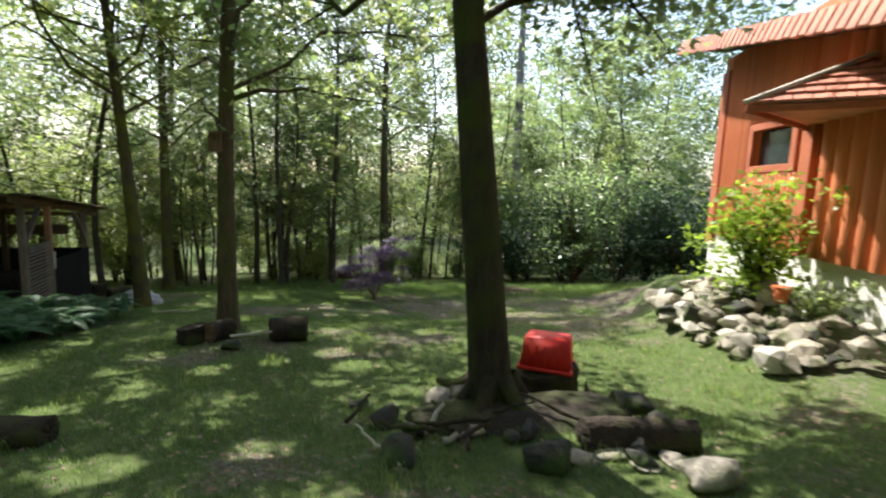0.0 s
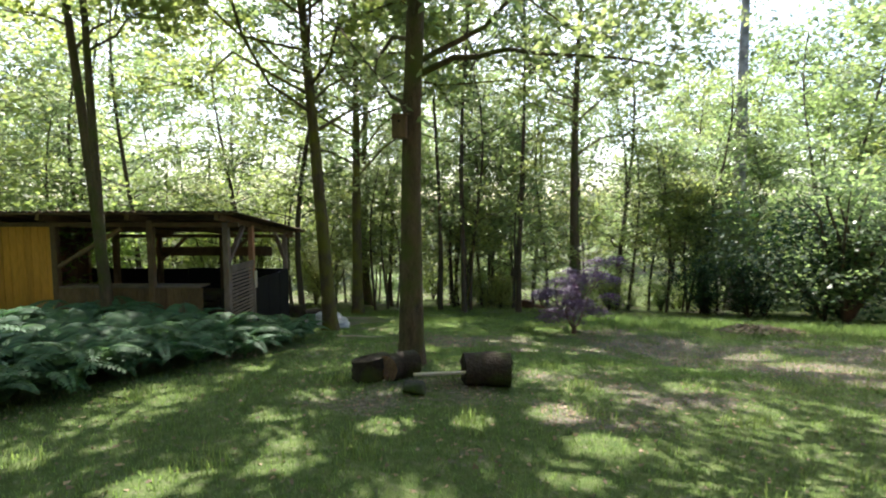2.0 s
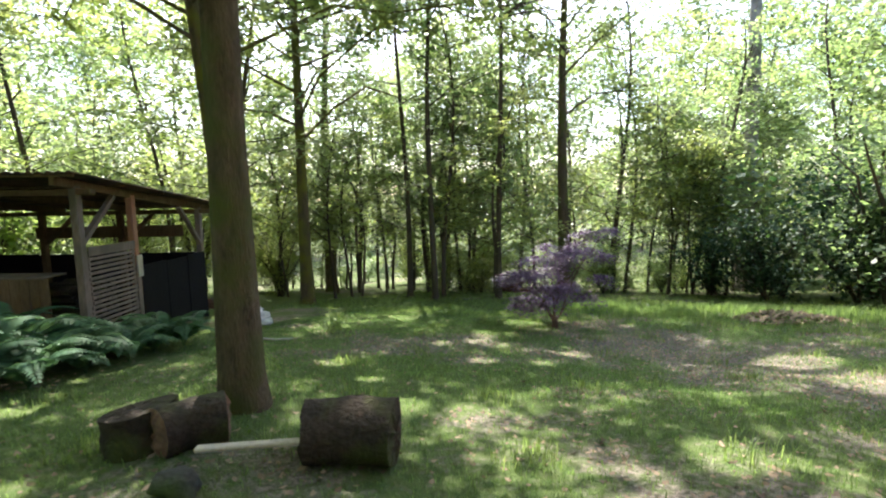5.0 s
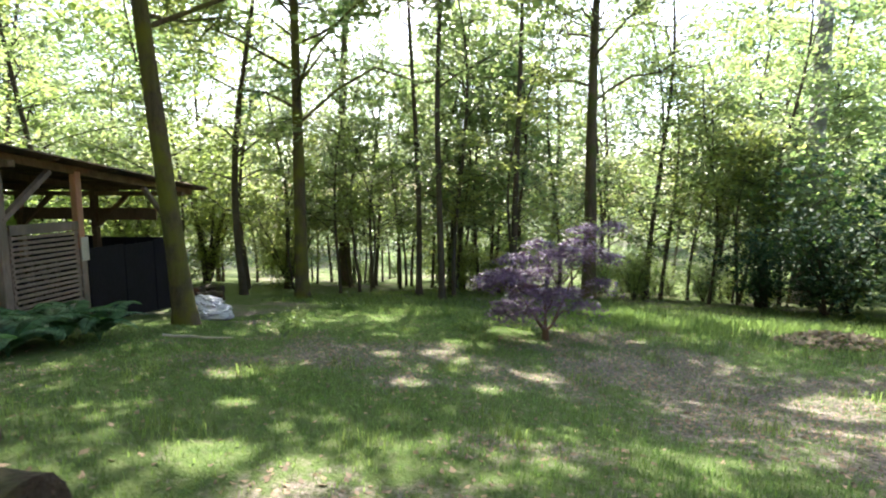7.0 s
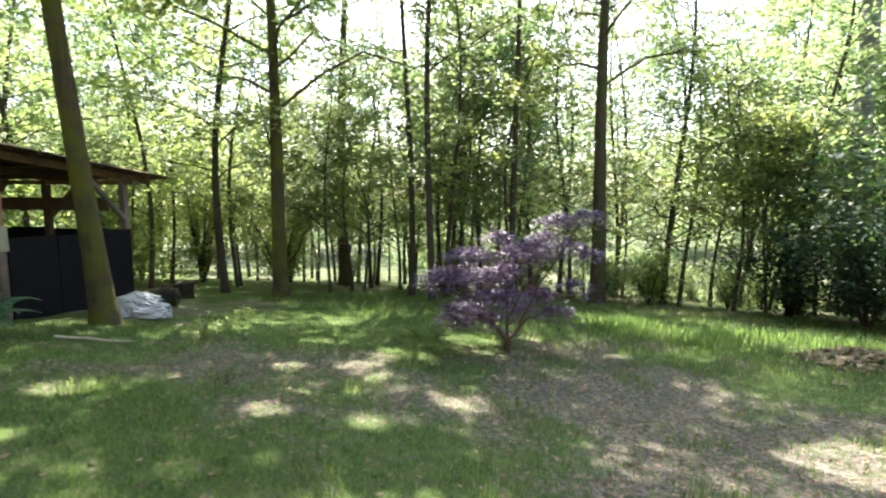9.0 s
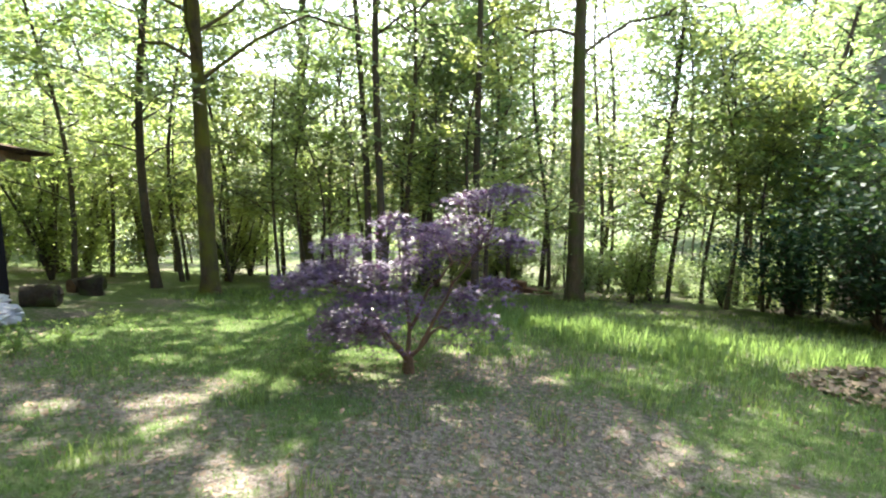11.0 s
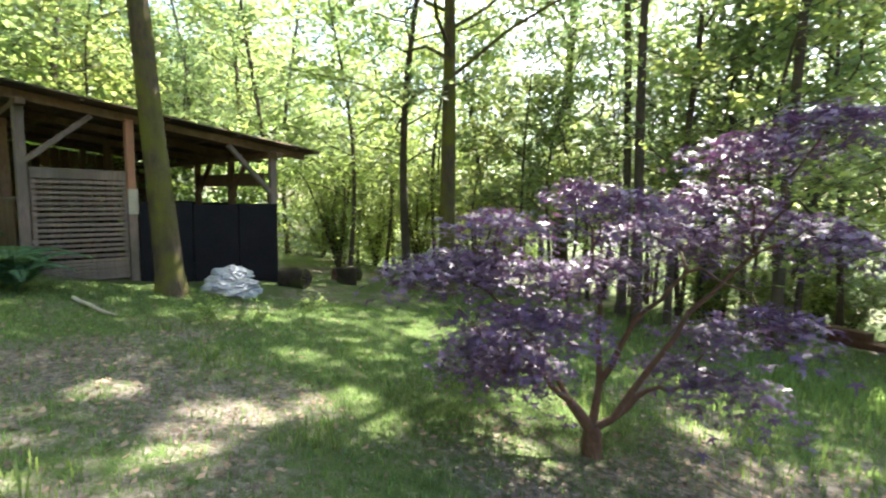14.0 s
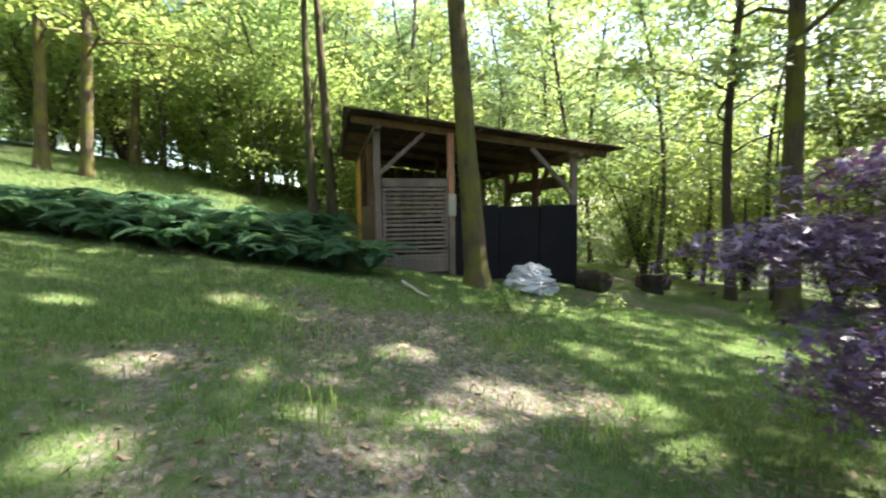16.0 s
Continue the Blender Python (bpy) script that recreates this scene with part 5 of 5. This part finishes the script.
# ================= ferns =================
def fern_form(seed, fronds=9, length=1.05):
    k = np.random.default_rng(seed)
    vs, fs, stems = [], [], []
    o = 0
    for i in range(fronds):
        az = i * 2.4 + k.random() * 0.6
        ln = length * (0.7 + 0.5 * k.random())
        s = np.linspace(0, 1, 27)
        el = 1.25 - 0.3 * k.random()
        r = ln * (0.3 * s + 0.42 * s ** 2.2)
        h = ln * (np.sin(el) * 1.08 * s - 0.66 * s ** 2.5)
        d = np.array([math.cos(az), math.sin(az)])
        p = np.stack([d[0] * r, d[1] * r, h + 0.02], 1)
        stems.append(tube(p, 0.006 * (1 - 0.85 * s) + 0.001, 4))
        side = np.array([-d[1], d[0], 0])
        for j in range(4, 27):
            w = ln * 0.27 * math.sin(min(1, (j - 2) / 6) * math.pi / 2) * (1 - ((j - 3) / 24.5) ** 1.25) + 0.012
            fwd = p[min(j + 1, 26)] - p[j - 1]
            fwd /= np.linalg.norm(fwd)
            for sg in (-1, 1):
                tip = p[j] + side * sg * w + fwd * w * 0.35 - np.array([0, 0, 0.16 * w])
                th = ln * 0.026
                mid = (p[j] + tip) / 2 + np.array([0, 0, 0.02 * ln])
                vs += [p[j], mid + fwd * th, tip, mid - fwd * th]
                fs.append([o, o + 1, o + 2, o + 3] if sg > 0 else [o + 3, o + 2, o + 1, o])
                o += 4
    return mesh_np("stalk", *join(stems), LEAF_FERN, True), mesh_np("frond", np.array(vs), np.array(fs), LEAF_FERN)


def ferns():
    forms = [fern_form(s) for s in (1, 2, 3)]
    k = np.random.default_rng(17)
    n = 0
    got = []
    while n < 108:
        x, y = -11 + 6 * k.random(), 2.0 + 7.5 * k.random()
        right = -5.7 - 0.16 * (y - 2) - 0.28 * max(0, y - 7)
        if x > right:
            continue
        dx, dy = x + 9.41, y - 8.89
        if -0.474 * dx + 0.88 * dy > -0.9 and (-0.88 * dx - 0.474 * dy > -0.5 or -0.474 * dx + 0.88 * dy > -0.3):
            continue
        if any((x - a) ** 2 + (y - b) ** 2 < 0.2 for a, b in got):
            continue
        got.append((x, y))
        t = thing("fern", (x, y, gz(x, y) - 0.02), "green fern with arching feathery fronds", "fern", "bed of ferns", k.random() * 360)
        s = 0.72 + 0.6 * k.random()
        t.scale = (s, s, s)
        put("stalk", forms[n % 3][0], t)
        put("fronds", forms[n % 3][1], t)
        n += 1


ferns()


# ================= grass and litter =================
def grass():
    k = np.random.default_rng(29)

    def blades(n, area, length, width, name, label, keep, lean=0.5):
        x0, x1, y0, y1 = area
        x, y = x0 + (x1 - x0) * k.random(n), y0 + (y1 - y0) * k.random(n)
        x, y = x + 0.02 * k.normal(size=n), y + 0.02 * k.normal(size=n)
        ok = k.random(n) < keep(x, y)
        x, y = x[ok], y[ok]
        n = len(x)
        z = ground_np(x, y) - 0.008
        az = k.random(n) * 6.283
        d = np.stack([np.cos(az), np.sin(az), np.zeros(n)], 1)
        s = np.stack([-np.sin(az), np.cos(az), np.zeros(n)], 1)
        ln = (length * (0.5 + 0.9 * k.random(n)))[:, None]
        b = np.stack([x, y, z], 1)
        ben = (lean * (0.3 + 0.9 * k.random(n)))[:, None]
        up = np.array([0, 0, 1.0])
        w = width * (0.7 + 0.6 * k.random(n))[:, None]
        mid = b + d * ln * ben * 0.3 + up * ln * 0.6
        tip = b + d * ln * ben + up * ln * (1 - 0.25 * ben)
        v = np.stack([b - s * w, b + s * w, mid + s * w * 0.75, tip, mid - s * w * 0.75], 1)
        o = np.arange(n) * 5
        f = np.concatenate([np.stack([o, o + 1, o + 2, o + 4], 1)])
        me = bpy.data.meshes.new(name)
        f3 = np.stack([o + 4, o + 2, o + 3], 1)
        faces = np.concatenate([f.ravel(), f3.ravel()])
        me.vertices.add(n * 5)
        me.vertices.foreach_set("co", v.astype(np.float32).ravel())
        me.loops.add(len(faces))
        me.loops.foreach_set("vertex_index", faces.astype(np.int32))
        me.polygons.add(2 * n)
        me.polygons.foreach_set("loop_start", np.concatenate([np.arange(n) * 4, n * 4 + np.arange(n) * 3]).astype(np.int32))
        me.materials.append(GRASS)
        me.update(calc_edges=True)
        me.validate()
        tagged(new(name, me), label, "grass", kind="stuff")

    lawn = lambda x, y: 0.9 * (1 - 0.85 * patch(x, y)) * (x < 4.6)
    blades(110000, (-6.5, 4.6, -1.5, 10), 0.048, 0.0032, "lawn_grass", "short uneven lawn grass", lawn)
    blades(110000, (-9, 3.5, 9, 17), 0.048, 0.0034, "lawn_grass", "short uneven lawn grass", lawn)
    blades(30000, (-12, 6, 15, 24), 0.12, 0.006, "rough_grass", "rough grass towards the wood", lambda x, y: 0.8 + 0 * x)
    blades(26000, (-5, 8, 16.6, 20.3), 0.22, 0.006, "tall_grass", "tall sunlit grass along the far edge", lambda x, y: np.exp(-((y - 18.4 - 0.5 * np.sin(x)) ** 2) / 1.8) * (0.45 + 0.55 * np.sin(x * 1.9) ** 2), 0.6)
    blades(30000, (-18, -9, -4, 6.5), 0.11, 0.006, "bank_grass", "grass on the bank above the ferns", lambda x, y: 0.75 * (1 - patch(x * 1.3, y * 1.3)))
    clump = lambda x, y: (np.sin(x * 3.1 + 1.5 * np.sin(y * 1.3)) * np.sin(y * 2.9 + x) > 0.74) * 0.8
    blades(90000, (-6, 4, 0, 16.5), 0.13, 0.004, "grass_tufts", "longer tufts standing in the lawn", clump, 0.7)

    n = 44000
    x, y = -8 + 12.5 * k.random(n), -1 + 19 * k.random(n)
    ok = k.random(n) < 0.12 + 0.88 * patch(x, y)
    x, y = x[ok], y[ok]
    c = np.stack([x, y, ground_np(x, y) + 0.006], 1)
    v, f = leaves(c, 0.055, k, 1.2, 0.7)
    tagged(new("leaf_litter", mesh_np("leaf_litter", v, f, DRY)), "dry brown fallen leaves scattered on the lawn", "leaf litter", kind="stuff")


grass()
